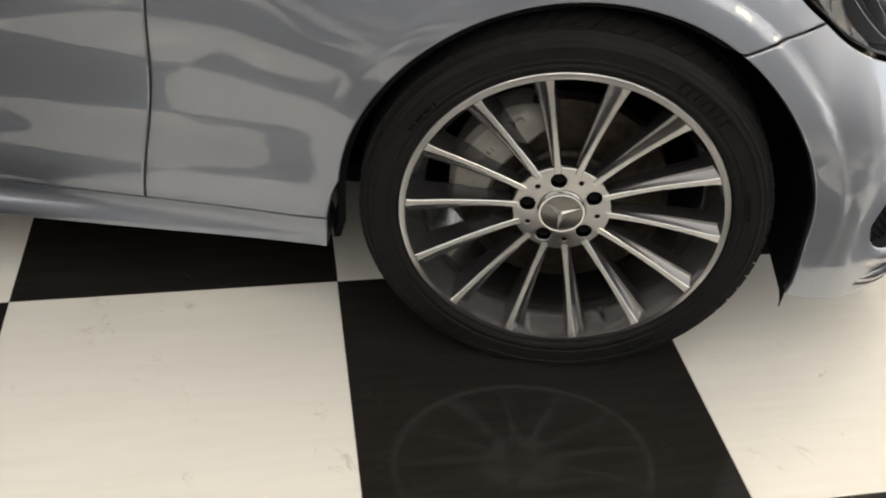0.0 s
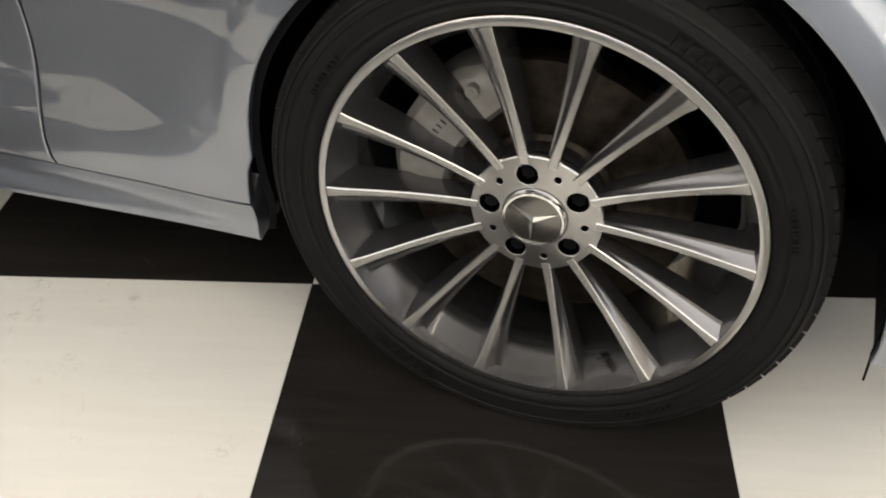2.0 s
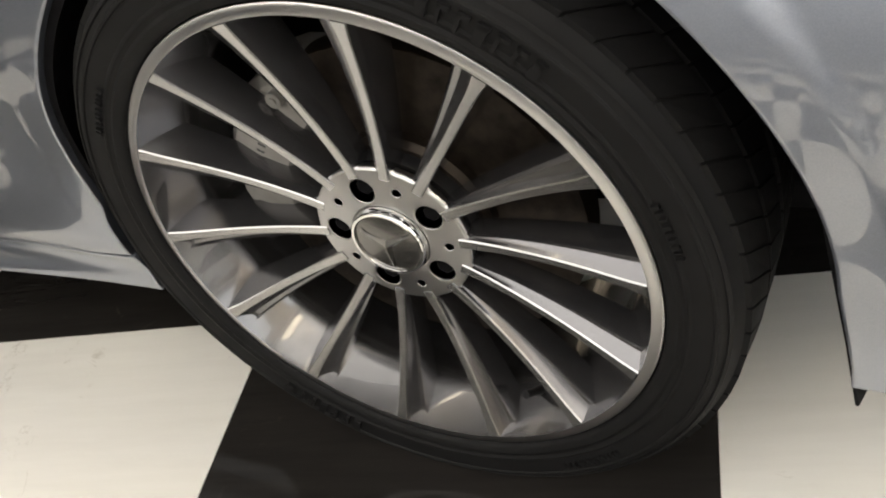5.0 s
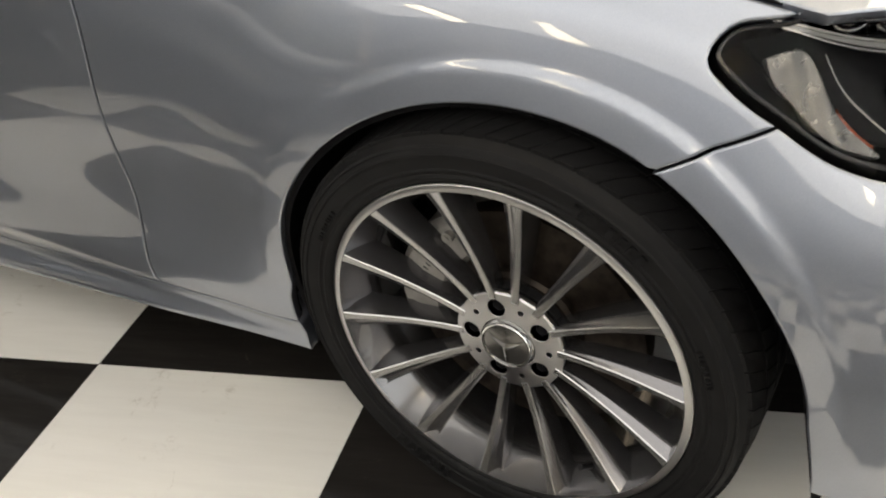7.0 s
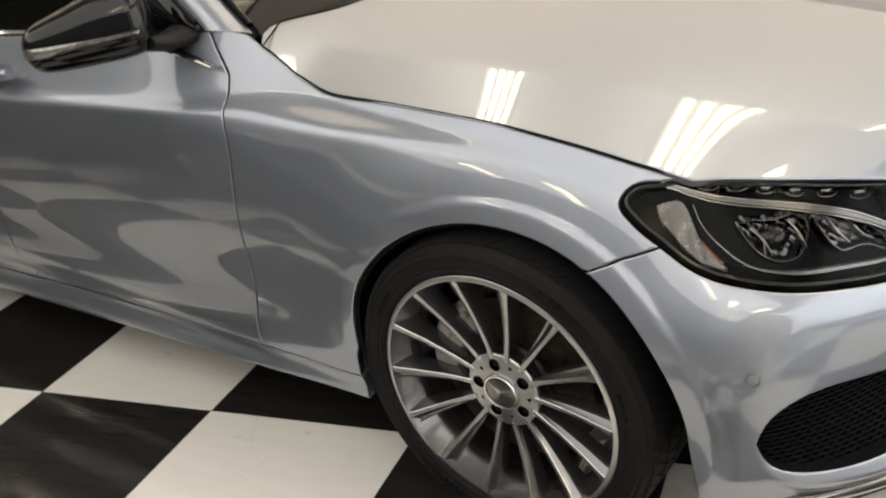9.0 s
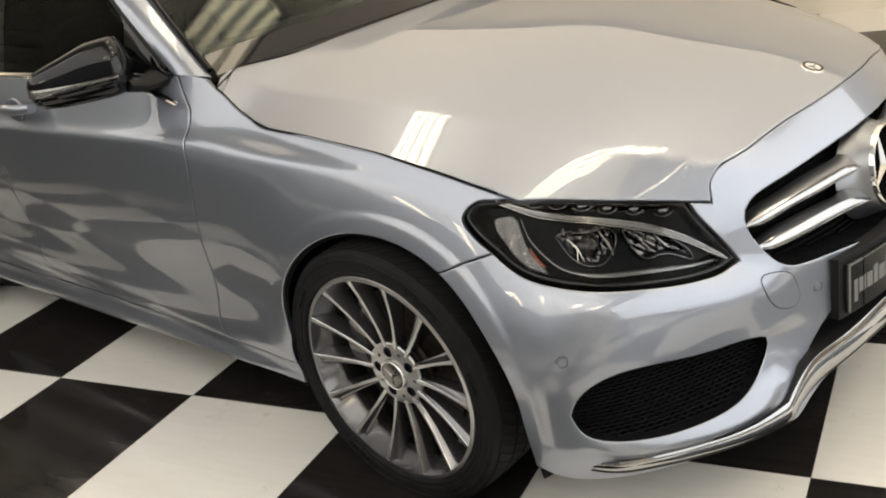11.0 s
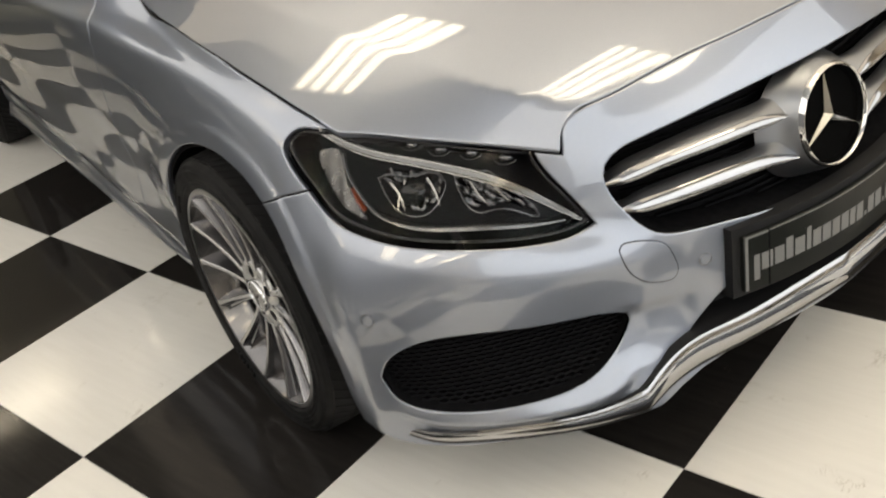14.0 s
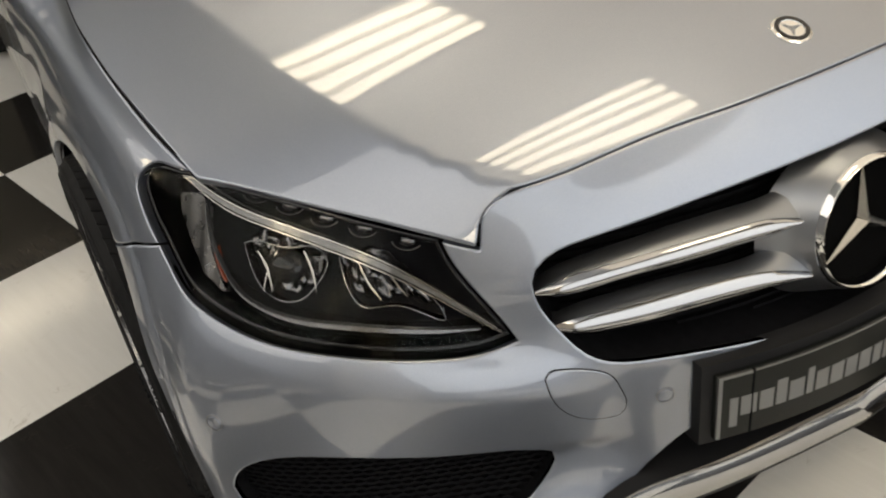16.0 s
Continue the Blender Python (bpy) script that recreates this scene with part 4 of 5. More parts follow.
def build_wheel():
    """Rim with its parts, hub at the origin, outer face towards -y."""
    bm = bmesh.new()
    lathe(bm, [(0.2485, -0.0055), (0.2562, -0.0055), (0.2585, -0.004), (0.2592, 0.001), (0.257, 0.008), (0.250, 0.018)], 168, AX)
    rim = part("wheel", bm, TURNED, car, "multi-spoke alloy wheel with machined silver faces")
    bm = bmesh.new()
    lathe(bm, [(0.2486, -0.0052), (0.2472, -0.001), (0.240, 0.016), (0.2315, 0.034), (0.2255, 0.045), (0.223, 0.06), (0.2215, 0.12), (0.224, 0.19), (0.236, 0.20), (0.25, 0.205)], 168, AX)
    part("rim_barrel", bm, BARREL, rim, "grey lacquered inner rim")
    sp = part("spoke", spoke_mesh(), [MACHINED, RIMGREY], rim, angle=28)
    for k in range(1, SPOKES):
        put("spoke", sp.data, rim, "", Matrix.Rotation(radians(360 / SPOKES * k), 4, "Y"))
    # hub plate with five bolt holes and five small holes
    n = 280
    edge = []
    for k in range(n):
        a = 360 * k / n
        ph = (a - PHASE) % (360 / SPOKES) / (360 / SPOKES)
        web = 0.5 - 0.5 * math.cos(2 * math.pi * ph)
        o, _ = wheel_dir(a)
        r = 0.0835 - 0.0055 * min(1, web * 3.0)
        edge.append((o.x * r, o.z * r))
    holes = []
    for k in range(5):
        for rad, hr, off, cnt in ((0.0555, 0.0128, 0, 28), (0.0585, 0.0042, 36, 14)):
            o, _ = wheel_dir(PHASE + 72 * k + off)
            holes.append([(o.x * rad + hr * math.cos(6.2832 * j / cnt), o.z * rad + hr * math.sin(6.2832 * j / cnt)) for j in range(cnt)])
    holes.append([(0.0388 * math.cos(6.2832 * j / 60), 0.0388 * math.sin(6.2832 * j / 60)) for j in range(60)])

    def face(u, v):
        u, v = np.asarray(u), np.asarray(v)
        r = np.hypot(u, v)
        return np.stack([u, 0.0262 - 0.0015 * np.clip((0.06 - r) / 0.02, -1, 1), v], -1)
    hub = panel("hub_plate", edge, face, TURNED, rim, gap=0, step=0.006, holes=holes, flange=0.010, hole_flange=0.028, roll=0.0012, weld=True)
    bm = bmesh.new()
    lathe(bm, [(0.001, 0.045), (0.076, 0.045), (0.078, 0.05), (0.078, 0.09), (0.001, 0.09)], 60, AX)
    part("hub_back", bm, BLACK, rim)
    for k in range(5):
        o, _ = wheel_dir(PHASE + 72 * k)
        bm = bmesh.new()
        bmesh.ops.create_cone(bm, cap_ends=True, segments=6, radius1=0.0085, radius2=0.008, depth=0.016, matrix=Matrix.Translation(o * 0.0555 + Vector((0, 0.04, 0))) @ AX)
        part("wheel_bolt", bm, SHADOW, rim)
    bm = bmesh.new()
    lathe(bm, [(0.0001, 0.0165), (0.02, 0.0168), (0.0325, 0.0185), (0.0335, 0.0195)], 60, AX)
    cap = part("centre_cap", bm, CAP, rim, "dark chrome centre cap with bright ring")
    bm = bmesh.new()
    lathe(bm, [(0.0330, 0.020), (0.0338, 0.0165), (0.036, 0.0165), (0.0378, 0.019), (0.0382, 0.026)], 60, AX)
    for k in range(3):
        star = bmesh.new()
        three_arm(star, 0.0315, 0.0045, 0.0032, 120 * k - 55, 0.0165)
        part("cap_arm", star, CAPARM, rim)
    part("cap_ring", bm, CHROME, rim)
    # valve
    o, _ = wheel_dir(PHASE + 360 / SPOKES * 6.5)
    bm = bmesh.new()
    tube(bm, [o * 0.232 + Vector((0, 0.04, 0)), o * 0.222 + Vector((0, 0.028, 0)), o * 0.214 + Vector((0, 0.018, 0))], [0.005, 0.004, 0.0042])
    part("valve", bm, BLACK, rim)
    # tyre
    bm = bmesh.new()
    prof = [(0.250, 0.022), (0.2585, 0.006), (0.2605, -0.004), (0.2645, -0.0082), (0.2705, -0.0095), (0.274, -0.0078), (0.277, -0.0085), (0.2785, -0.0100), (0.2805, -0.0100), (0.282, -0.0090), (0.290, -0.0105), (0.2985, -0.0105), (0.2995, -0.0122), (0.3020, -0.0120), (0.303, -0.0098), (0.3085, -0.007), (0.3095, -0.0085), (0.3125, -0.0065), (0.3128, -0.003),
            (0.3175, 0.004), (0.3210, 0.013), (0.3230, 0.028), (0.324, 0.06), (0.3242, 0.103), (0.324, 0.146), (0.3230, 0.178), (0.3210, 0.193), (0.311, 0.209), (0.295, 0.216), (0.275, 0.214), (0.25, 0.2)]
    lathe(bm, prof, 168, AX)
    for f in bm.faces:
        f.smooth = True
    for v in bm.verts:
        low = -(HUB_Z - 0.0005)
        if v.co.z < low:
            over = low - v.co.z
            v.co.z = low
            v.co.y += (-1 if v.co.y < 0.1 else 1) * over * 0.35
    tyre = part("tyre", bm, RUBBER, rim, "black low-profile tyre")
    # tread: slanted blocks round the outside, with grooves between
    bm = bmesh.new()
    for row, (y0, y1, slant, rise) in enumerate(((0.006, 0.052, 0.032, 0.0), (0.058, 0.098, 0.018, 0.0), (0.108, 0.148, -0.018, 0.0), (0.154, 0.194, -0.030, 0.0))):
        for k in range(72):
            a0 = 5.0 * k + row * 1.7
            pts = []
            for yy, sl in ((y0, 0.0), (y1, slant)):
                for da in (0.0, 4.45):
                    a = a0 + da + math.degrees(sl / 0.33)
                    o, _ = wheel_dir(a)
                    edge_ = abs(yy - 0.103) / 0.1
                    r = 0.3280 - 0.0050 * edge_**3.0
                    pts.append((o, r, yy))
            if any((o * r).z < -(HUB_Z - 0.012) for o, r, _ in pts):
                continue
            top = [bm.verts.new(o * r + Vector((0, y, 0))) for o, r, y in pts]
            bot = [bm.verts.new(o * (r - 0.008) + Vector((0, y, 0))) for o, r, y in pts]
            for q in ((0, 1, 3, 2),):
                bm.faces.new([top[i] for i in q])
            for a, b in ((0, 1), (1, 3), (3, 2), (2, 0)):
                bm.faces.new((top[a], top[b], bot[b], bot[a]))
    part("tread", bm, RUBBER, rim, smooth=False)
    # raised sidewall marks
    bm = bmesh.new()
    for a0, count, tall, rad in ((28, 7, 0.016, 0.288), (205, 7, 0.016, 0.288), (72, 9, 0.006, 0.283), (140, 12, 0.006, 0.290), (300, 10, 0.006, 0.284)):
        for k in range(count):
            step = 2.9 if tall > 0.01 else 1.3
            a = a0 + k * step
            arc_prism(bm, rad - tall / 2, rad + tall / 2, a, a + step * (0.22 if k % 3 else 0.55), -0.0136, -0.009, 2)
            if tall > 0.01:
                arc_prism(bm, rad + tall / 2 - 0.0035, rad + tall / 2, a, a + step * 0.62, -0.0136, -0.009, 2)
    tagged(part("tyre_lettering", bm, RUBBER, rim, smooth=False), "raised illegible lettering on the tyre wall", "", "", "stuff")
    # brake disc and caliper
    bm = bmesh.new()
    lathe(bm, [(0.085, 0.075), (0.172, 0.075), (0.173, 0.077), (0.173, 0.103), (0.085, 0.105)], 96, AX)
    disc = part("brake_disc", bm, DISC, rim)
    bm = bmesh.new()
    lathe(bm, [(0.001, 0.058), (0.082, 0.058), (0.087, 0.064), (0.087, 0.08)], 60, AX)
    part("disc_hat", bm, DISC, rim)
    bm = bmesh.new()
    rings = []
    for k in range(13):
        a = -102 + 84 * k / 12
        o, _ = wheel_dir(a)
        e = abs(k - 6) / 6
        r0, r1 = 0.112 + 0.012 * e**3, 0.188 - 0.02 * e**4
        y = 0.046 + 0.012 * e**3
        rings.append([o * r0 + Vector((0, y + 0.012, 0)), o * (r0 + 0.008) + Vector((0, y + 0.002, 0)), o * (r0 + r1) * 0.5 + Vector((0, y, 0)), o * (r1 - 0.01) + Vector((0, y + 0.004, 0)), o * r1 + Vector((0, y + 0.016, 0)),
                      o * r1 + Vector((0, 0.12, 0)), o * r0 + Vector((0, 0.073, 0))])
    loft(bm, rings)
    cal = part("caliper", bm, CALIPER, rim, "light grey brake caliper")
    for a in (-92, -30):
        bm = bmesh.new()
        o, _ = wheel_dir(a)
        tube(bm, [o * 0.16 + Vector((0, 0.044, 0)), o * 0.16 + Vector((0, 0.07, 0))], 0.008, 12)
        tube(bm, [o * 0.16 + Vector((0, 0.042, 0)), o * 0.16 + Vector((0, 0.045, 0))], 0.004, 6)
        part("caliper_bolt", bm, CALIPER, rim)
    bm = bmesh.new()
    for k in range(7):
        o, _ = wheel_dir(-72 + 3.0 * k)
        arc_prism(bm, 0.145, 0.153, -70 + 3.2 * k, -69.2 + 3.2 * k, 0.0455, 0.049, 2)
    tagged(part("caliper_lettering", bm, LAMPGREY, rim, smooth=False), "small illegible grey lettering", "", "", "stuff")
    return rim


def three_arm(bm, length, half, high, deg, y):
    """One tapered, ridged arm from the middle outwards."""
    o, r = wheel_dir(deg)
    up = Vector((0, -high, 0))
    base = Vector((0, y, 0))
    a, b = bm.verts.new(base + up), bm.verts.new(base + o * length + up * 0.1)
    c, d = bm.verts.new(base + r * half + o * half * 0.5), bm.verts.new(base - r * half + o * half * 0.5)
    e = bm.verts.new(base - up * 0.2)
    for f in ((a, b, c), (b, a, d), (a, c, e), (d, a, e)):
        bm.faces.new(f)


wheel = build_wheel()
wheel.matrix_local = Matrix.Translation((0, 0, HUB_Z))
for x, far in ((-BASE, False), (0, True), (-BASE, True)):
    m = Matrix.Translation((x, 2 * YC if far else 0, HUB_Z)) @ (Matrix.Rotation(math.pi, 4, "Z") if far else Matrix())
    copy_thing(wheel, m)

# ---- headlights, grille, intakes, plate, lip ----
def inset(poly, d):
    p = np.asarray(poly, float)
    if area2(p) < 0:
        p = p[::-1]
    p = resample(p, 0.012)
    return p - d * outward(p)[0]


def at_back(d):
    return lambda u, v: belt(u, v, d)


def ribbon(bm, path, half, back, thick, n=40):
    """A bar that follows the skin along (s, z) at a depth: half its height, and its thickness."""
    p = smooth_curve(path, n)
    h = np.interp(np.linspace(0, 1, n), np.linspace(0, 1, len(half)), half)
    t = np.gradient(p, axis=0)
    t /= np.linalg.norm(t, axis=1, keepdims=True)
    q = np.stack([-t[:, 1], t[:, 0]], -1)
    rows = []
    for k, b in ((1, 0.6), (0.6, 0.0), (-0.6, 0.0), (-1, 0.6), (-0.6, 1.2), (0.6, 1.2)):
        e = p + q * (h * k)[:, None]
        rows.append(belt(e[:, 0], e[:, 1], back + thick * (b - 0.6)))
    loft(bm, [[tuple(r[i]) for r in rows] for i in range(n)])


def skin_frame(s, z, back=0.0):
    """Place and turn on the skin: local -y outwards."""
    p, n, du, dv = [v[0] for v in frame_of(at_back(back), np.array([[s, z]]))]
    x = Vector(du).normalized()
    out = Vector(n)
    up = out.cross(x)
    return Matrix.Translation(p) @ Matrix((x, -out, up)).transposed().to_4x4()


lamp_outline = np.concatenate([LAMP_LOW, LAMP_IN[1:], LAMP_TOP[1:], LAMP_REAR[::-1][1:-1]])
LEDS = [(0.45, 0.717), (0.528, 0.708), (0.598, 0.696), (0.658, 0.683), (0.715, 0.672), (0.771, 0.658)]
for n, side in enumerate(SIDES):
    inner = inset(lamp_outline, 0.013)
    lamp = panel("headlight", side(lamp_outline), at_back(0.009), GLOSS, car, "clear headlight in a black housing with chrome details", gap=0.004, holes=[side(inner)], hole_flange=0.055, flange=0.05)
    panel("housing", side(inset(lamp_outline, 0.006)), at_back(0.062), SHADOW, lamp, flange=0.002, step=0.02)
    lens = panel("lens", side(lamp_outline), belt, LENS, lamp, "clear lens", gap=0.003, flange=0.006, step=0.016)
    lens.visible_shadow = False
    one_side = (lambda p: both(p)) if n else (lambda p: np.asarray(p, float))

    def strip(name, path, half, back, thick, mat, label=""):
        bm = bmesh.new()
        ribbon(bm, one_side(path), half, back, thick)
        part(name, bm, mat, lamp, label)

    strip("light_guide", [(0.318, 0.730), (0.46, 0.700), (0.588, 0.677), (0.67, 0.657), (0.743, 0.630), (0.803, 0.594), (0.846, 0.560), (0.873, 0.539)], [0.002, 0.003, 0.0037, 0.0048, 0.0058, 0.0054, 0.004, 0.002], 0.020, 0.010, GUIDE, "clear light guide strip")
    strip("guide_edge", [(0.318, 0.733), (0.46, 0.7042), (0.588, 0.6815), (0.67, 0.6625), (0.743, 0.6365), (0.803, 0.600), (0.846, 0.5645), (0.873, 0.541)], [0.001, 0.0012, 0.0012, 0.001], 0.016, 0.004, CAPARM)
    strip("guide_edge", [(0.325, 0.7265), (0.46, 0.695), (0.588, 0.6718), (0.67, 0.6508), (0.743, 0.6232), (0.803, 0.588), (0.846, 0.5555), (0.873, 0.537)], [0.0008, 0.001, 0.001, 0.0008], 0.017, 0.004, CAPARM)
    strip("lower_trim", [(0.400, 0.695), (0.420, 0.667), (0.458, 0.635), (0.503, 0.605), (0.546, 0.590), (0.592, 0.580), (0.673, 0.569), (0.748, 0.556), (0.802, 0.546), (0.847, 0.541)], [0.0012, 0.0014, 0.0016, 0.004, 0.0045, 0.004, 0.0015], 0.024, 0.006, LAMPGREY, "thin silver trim line")
    CHAMBER = smooth_curve([(0.312, 0.695), (0.350, 0.699), (0.385, 0.682), (0.408, 0.650), (0.442, 0.617), (0.470, 0.597), (0.428, 0.606), (0.388, 0.623), (0.349, 0.651), (0.320, 0.676), (0.312, 0.695)], 44)[:-1]
    panel("side_reflector", one_side(CHAMBER), lambda u, v: belt(u, v, 0.036 + 0.0012 * np.sin(u * 150 + v * 60)), LAMPSILVER, lamp, "silver side reflector", gap=0, flange=0.012, step=0.006, roll=0.001)
    strip("amber_reflector", [(0.420, 0.636), (0.440, 0.618), (0.464, 0.603)], [0.0015, 0.003, 0.0015], 0.045, 0.008, AMBER, "amber side reflector")
    for k, (s, z) in enumerate(LEDS):
        s = 2 * S_NOSE - s if n else s
        m = skin_frame(s, z, 0.024)
        bm = bmesh.new()
        bmesh.ops.create_uvsphere(bm, u_segments=16, v_segments=10, radius=0.0105, matrix=m @ Matrix.Diagonal((1.25, 0.7, 0.75, 1)))
        part("led", bm, REFLECTOR, lamp)
        bm = bmesh.new()
        tube(bm, [m @ Vector((0.019 * math.cos(a), -0.004, 0.0115 * math.sin(a))) for a in np.linspace(math.pi * 1.02, math.pi * 1.85, 9)], 0.0011, 6)
        part("led_rim", bm, LAMPGREY, lamp)
    ONE = [(0.503, 0.656), (0.518, 0.636), (0.541, 0.612), (0.575, 0.597), (0.612, 0.598), (0.640, 0.616), (0.655, 0.640), (0.648, 0.648), (0.598, 0.653), (0.52, 0.659)]
    TWO = [(0.672, 0.641), (0.680, 0.609), (0.694, 0.589), (0.754, 0.580), (0.806, 0.558), (0.800, 0.576), (0.774, 0.602), (0.748, 0.628)]
    for shape in (ONE, TWO):
        ring = smooth_curve(shape + shape[:1], 40)[:-1]
        panel("reflector_frame", one_side(ring), at_back(0.026), REFLECTOR, lamp, gap=0, holes=[one_side(inset(ring, 0.0013))], hole_flange=0.022, flange=0.02, step=0.01, roll=0.0008)
        panel("reflector_bowl", one_side(inset(ring, 0.001)), lambda u, v: belt(u, v, 0.047 + 0.007 * np.sin(u * 190 + v * 60) * np.sin(v * 150 - u * 40)), REFLECTOR, lamp, gap=0, flange=0.001, step=0.006)
    m = skin_frame(2 * S_NOSE - 0.583 if n else 0.583, 0.627, 0.04)
    bm = bmesh.new()
    bmesh.ops.create_uvsphere(bm, u_segments=28, v_segments=16, radius=0.026, matrix=m @ Matrix.Diagonal((1.1, 0.6, 0.85, 1)))
    part("projector_lens", bm, GLOSS, lamp, "dark glass projector lens")
    for ds, lean in ((-0.05, 0.022), (-0.012, -0.016), (0.035, 0.012)):
        bm = bmesh.new()
        s0 = 0.583 + ds
        ribbon(bm, one_side([(s0, 0.648), (s0 + lean, 0.628), (s0 + lean * 1.4, 0.606)]), [0.0016, 0.0026, 0.0008], 0.034, 0.012, 10)
        part("reflector_fin", bm, CAPARM, lamp)
    for ds in (0.70, 0.735):
        bm = bmesh.new()
        ribbon(bm, one_side([(ds, 0.632), (ds + 0.010, 0.610), (ds + 0.025, 0.590)]), [0.001, 0.0014, 0.0008], 0.036, 0.01, 10)
        part("reflector_fin", bm, CAPARM, lamp)

def well(name, ring, depth_, front, parent):
    """The black wall round an opening, from its edge straight back."""
    p = resample(ring, 0.012)
    a, b = belt(p[:, 0], p[:, 1], front), belt(p[:, 0], p[:, 1], depth_)
    bm = bmesh.new()
    loft(bm, [[tuple(a[k]), tuple(b[k])] for k in [*range(len(p)), 0]], closed=False)
    part(name, bm, SHADOW, parent)


# bumper seams and sensors
for n, side in enumerate(SIDES):
    WASH = smooth_curve([(0.918, 0.484), (0.924, 0.491), (0.936, 0.492), (0.980, 0.481), (1.003, 0.466), (1.016, 0.438), (1.022, 0.409), (1.016, 0.397), (0.996, 0.396), (0.953, 0.415), (0.935, 0.434), (0.922, 0.463), (0.918, 0.484)], 40)[:-1]
    panel("washer_cover", side(WASH), at_back(-0.0016), PAINT, bumper, "body-coloured washer cover flap", gap=0, flange=0.006, step=0.008, roll=0.001)
    bm = bmesh.new()
    w_ = side(np.concatenate([WASH, WASH[:1]]))
    tube(bm, [tuple(q) for q in belt(w_[:, 0], w_[:, 1], 0.0006)], 0.0016, 6, False)
    part("washer_seam", bm, SHADOW, bumper)
    for s, z in ((0.481, 0.451), (1.076, 0.411)):
        m = skin_frame(2 * S_NOSE - s if n else s, z)
        bm = bmesh.new()
        lathe(bm, [(0.0001, -0.0022), (0.0095, -0.0018), (0.0105, -0.0005), (0.0108, 0.004)], 28, m @ AX)
        sensor = part("parking_sensor", bm, PAINT, bumper, "round body-coloured parking sensor")
        bm = bmesh.new()
        lathe(bm, [(0.0112, 0.001), (0.0114, -0.0014), (0.0128, -0.0014), (0.0134, 0.002)], 28, m @ AX)
        part("sensor_ring", bm, SATIN, sensor)
    ring = inset(INTAKE, -0.004)
    panel("intake_back", side(ring), at_back(0.06), SHADOW, bumper, gap=0, flange=0.002, step=0.02)
    well("intake_wall", side(inset(INTAKE, -0.003)), 0.062, 0.003, bumper)
    # mesh bars clipped to the intake
    bm = bmesh.new()
    for row, z in enumerate(np.arange(0.252, 0.402, 0.0085)):
        s = np.arange(0.47, 0.93, 0.006)
        zz = z + 0.0016 * np.sin(s * 330 + row * math.pi)
        ok = inside(ring, np.stack([s, np.full_like(s, z)], -1))
        run = s[ok]
        if len(run) > 3:
            path = side(np.stack([run, zz[ok]], -1))
            a, b, c = [belt(path[:, 0], path[:, 1] + dz, bk) for dz, bk in ((0.0022, 0.024), (-0.0022, 0.024), (0.0, 0.032))]
            loft(bm, [[tuple(a[i]), tuple(b[i]), tuple(c[i])] for i in range(len(run))])
    tagged(part("intake_mesh", bm, SHADOW, bumper, "black wavy plastic mesh", smooth=False), kind="stuff")

grille = panel("grille", inset(GRILLE, -0.004), at_back(0.075), SHADOW, car, "black grille with two silver slats each side and a round emblem", gap=0, flange=0.002, step=0.03)
well("grille_wall", inset(GRILLE, -0.003), 0.077, 0.003, grille)
STAR = Vector((0.796, YC - 0.004, 0.573))
tilt = Matrix.Translation(STAR) @ Matrix.Rotation(radians(-9), 4, "Y") @ Matrix.Rotation(radians(90), 4, "Z")   # local -y forward
for n, side in enumerate(SIDES):
    for top, split, low in (([(0.919, 0.594), (0.945, 0.608), (1.0, 0.6205), (1.093, 0.629), (1.194, 0.631), (1.27, 0.632), (1.315, 0.640)],
                             [(0.919, 0.597), (0.945, 0.607), (0.992, 0.6155), (1.081, 0.621), (1.176, 0.622), (1.25, 0.616), (1.29, 0.604)],
                             [(0.919, 0.592), (0.943, 0.588), (1.012, 0.5945), (1.126, 0.598), (1.20, 0.599), (1.258, 0.598), (1.29, 0.602)]),
                            ([(0.940, 0.543), (0.97, 0.553), (1.017, 0.560), (1.136, 0.562), (1.21, 0.559), (1.26, 0.563), (1.315, 0.576)],
                             [(0.938, 0.547), (0.965, 0.553), (1.0, 0.5555), (1.076, 0.558), (1.171, 0.558), (1.235, 0.550), (1.295, 0.529)],
                             [(0.940, 0.539), (0.958, 0.5325), (1.008, 0.529), (1.075, 0.530), (1.17, 0.531), (1.24, 0.528), (1.295, 0.524)])):
        k = 40
        hi, mid, lo = [side(smooth_curve(q, k)) for q in (top, split, low)]
        taper = np.clip(np.linspace(0, 1, k) / 0.07, 0.1, 1)

        def across(u, back):
            q = lo + (mid - lo) * u
            return belt(q[:, 0], q[:, 1], back)
        ends = np.clip((np.linspace(0, 1, k) - 0.86) / 0.14, 0, 1)
        f = [belt(hi[:, 0], hi[:, 1], 0.034), belt((hi[:, 0] + mid[:, 0]) / 2, (hi[:, 1] + mid[:, 1]) / 2 + 0.0035 * taper, 0.016 + 0.004 * ends), belt(mid[:, 0], mid[:, 1] + 0.001, 0.0035), belt(mid[:, 0], mid[:, 1] - 0.004, 0.012), belt(lo[:, 0], lo[:, 1] + 0.004, 0.04)]
        bm = bmesh.new()
        loft(bm, [[tuple(r[i]) for r in f] for i in range(k)])
        slat_ = part("slat", bm, SATIN, grille, "satin silver slat with a chrome lower edge", angle=50)
        g = [across(u, 0.004 - b * taper) for u, b in ((1, 0), (0.8, 0.0035), (0.55, 0.0055), (0.3, 0.0055), (0.1, 0.003), (0.0, -0.002))] + [across(0.12, 0.012), across(0.9, 0.010)]
        bm = bmesh.new()
        loft(bm, [[tuple(r[i]) for r in g] for i in range(k)])
        part("chrome_edge", bm, DARK_CHROME, slat_, angle=60)
bm = bmesh.new()
rings = []
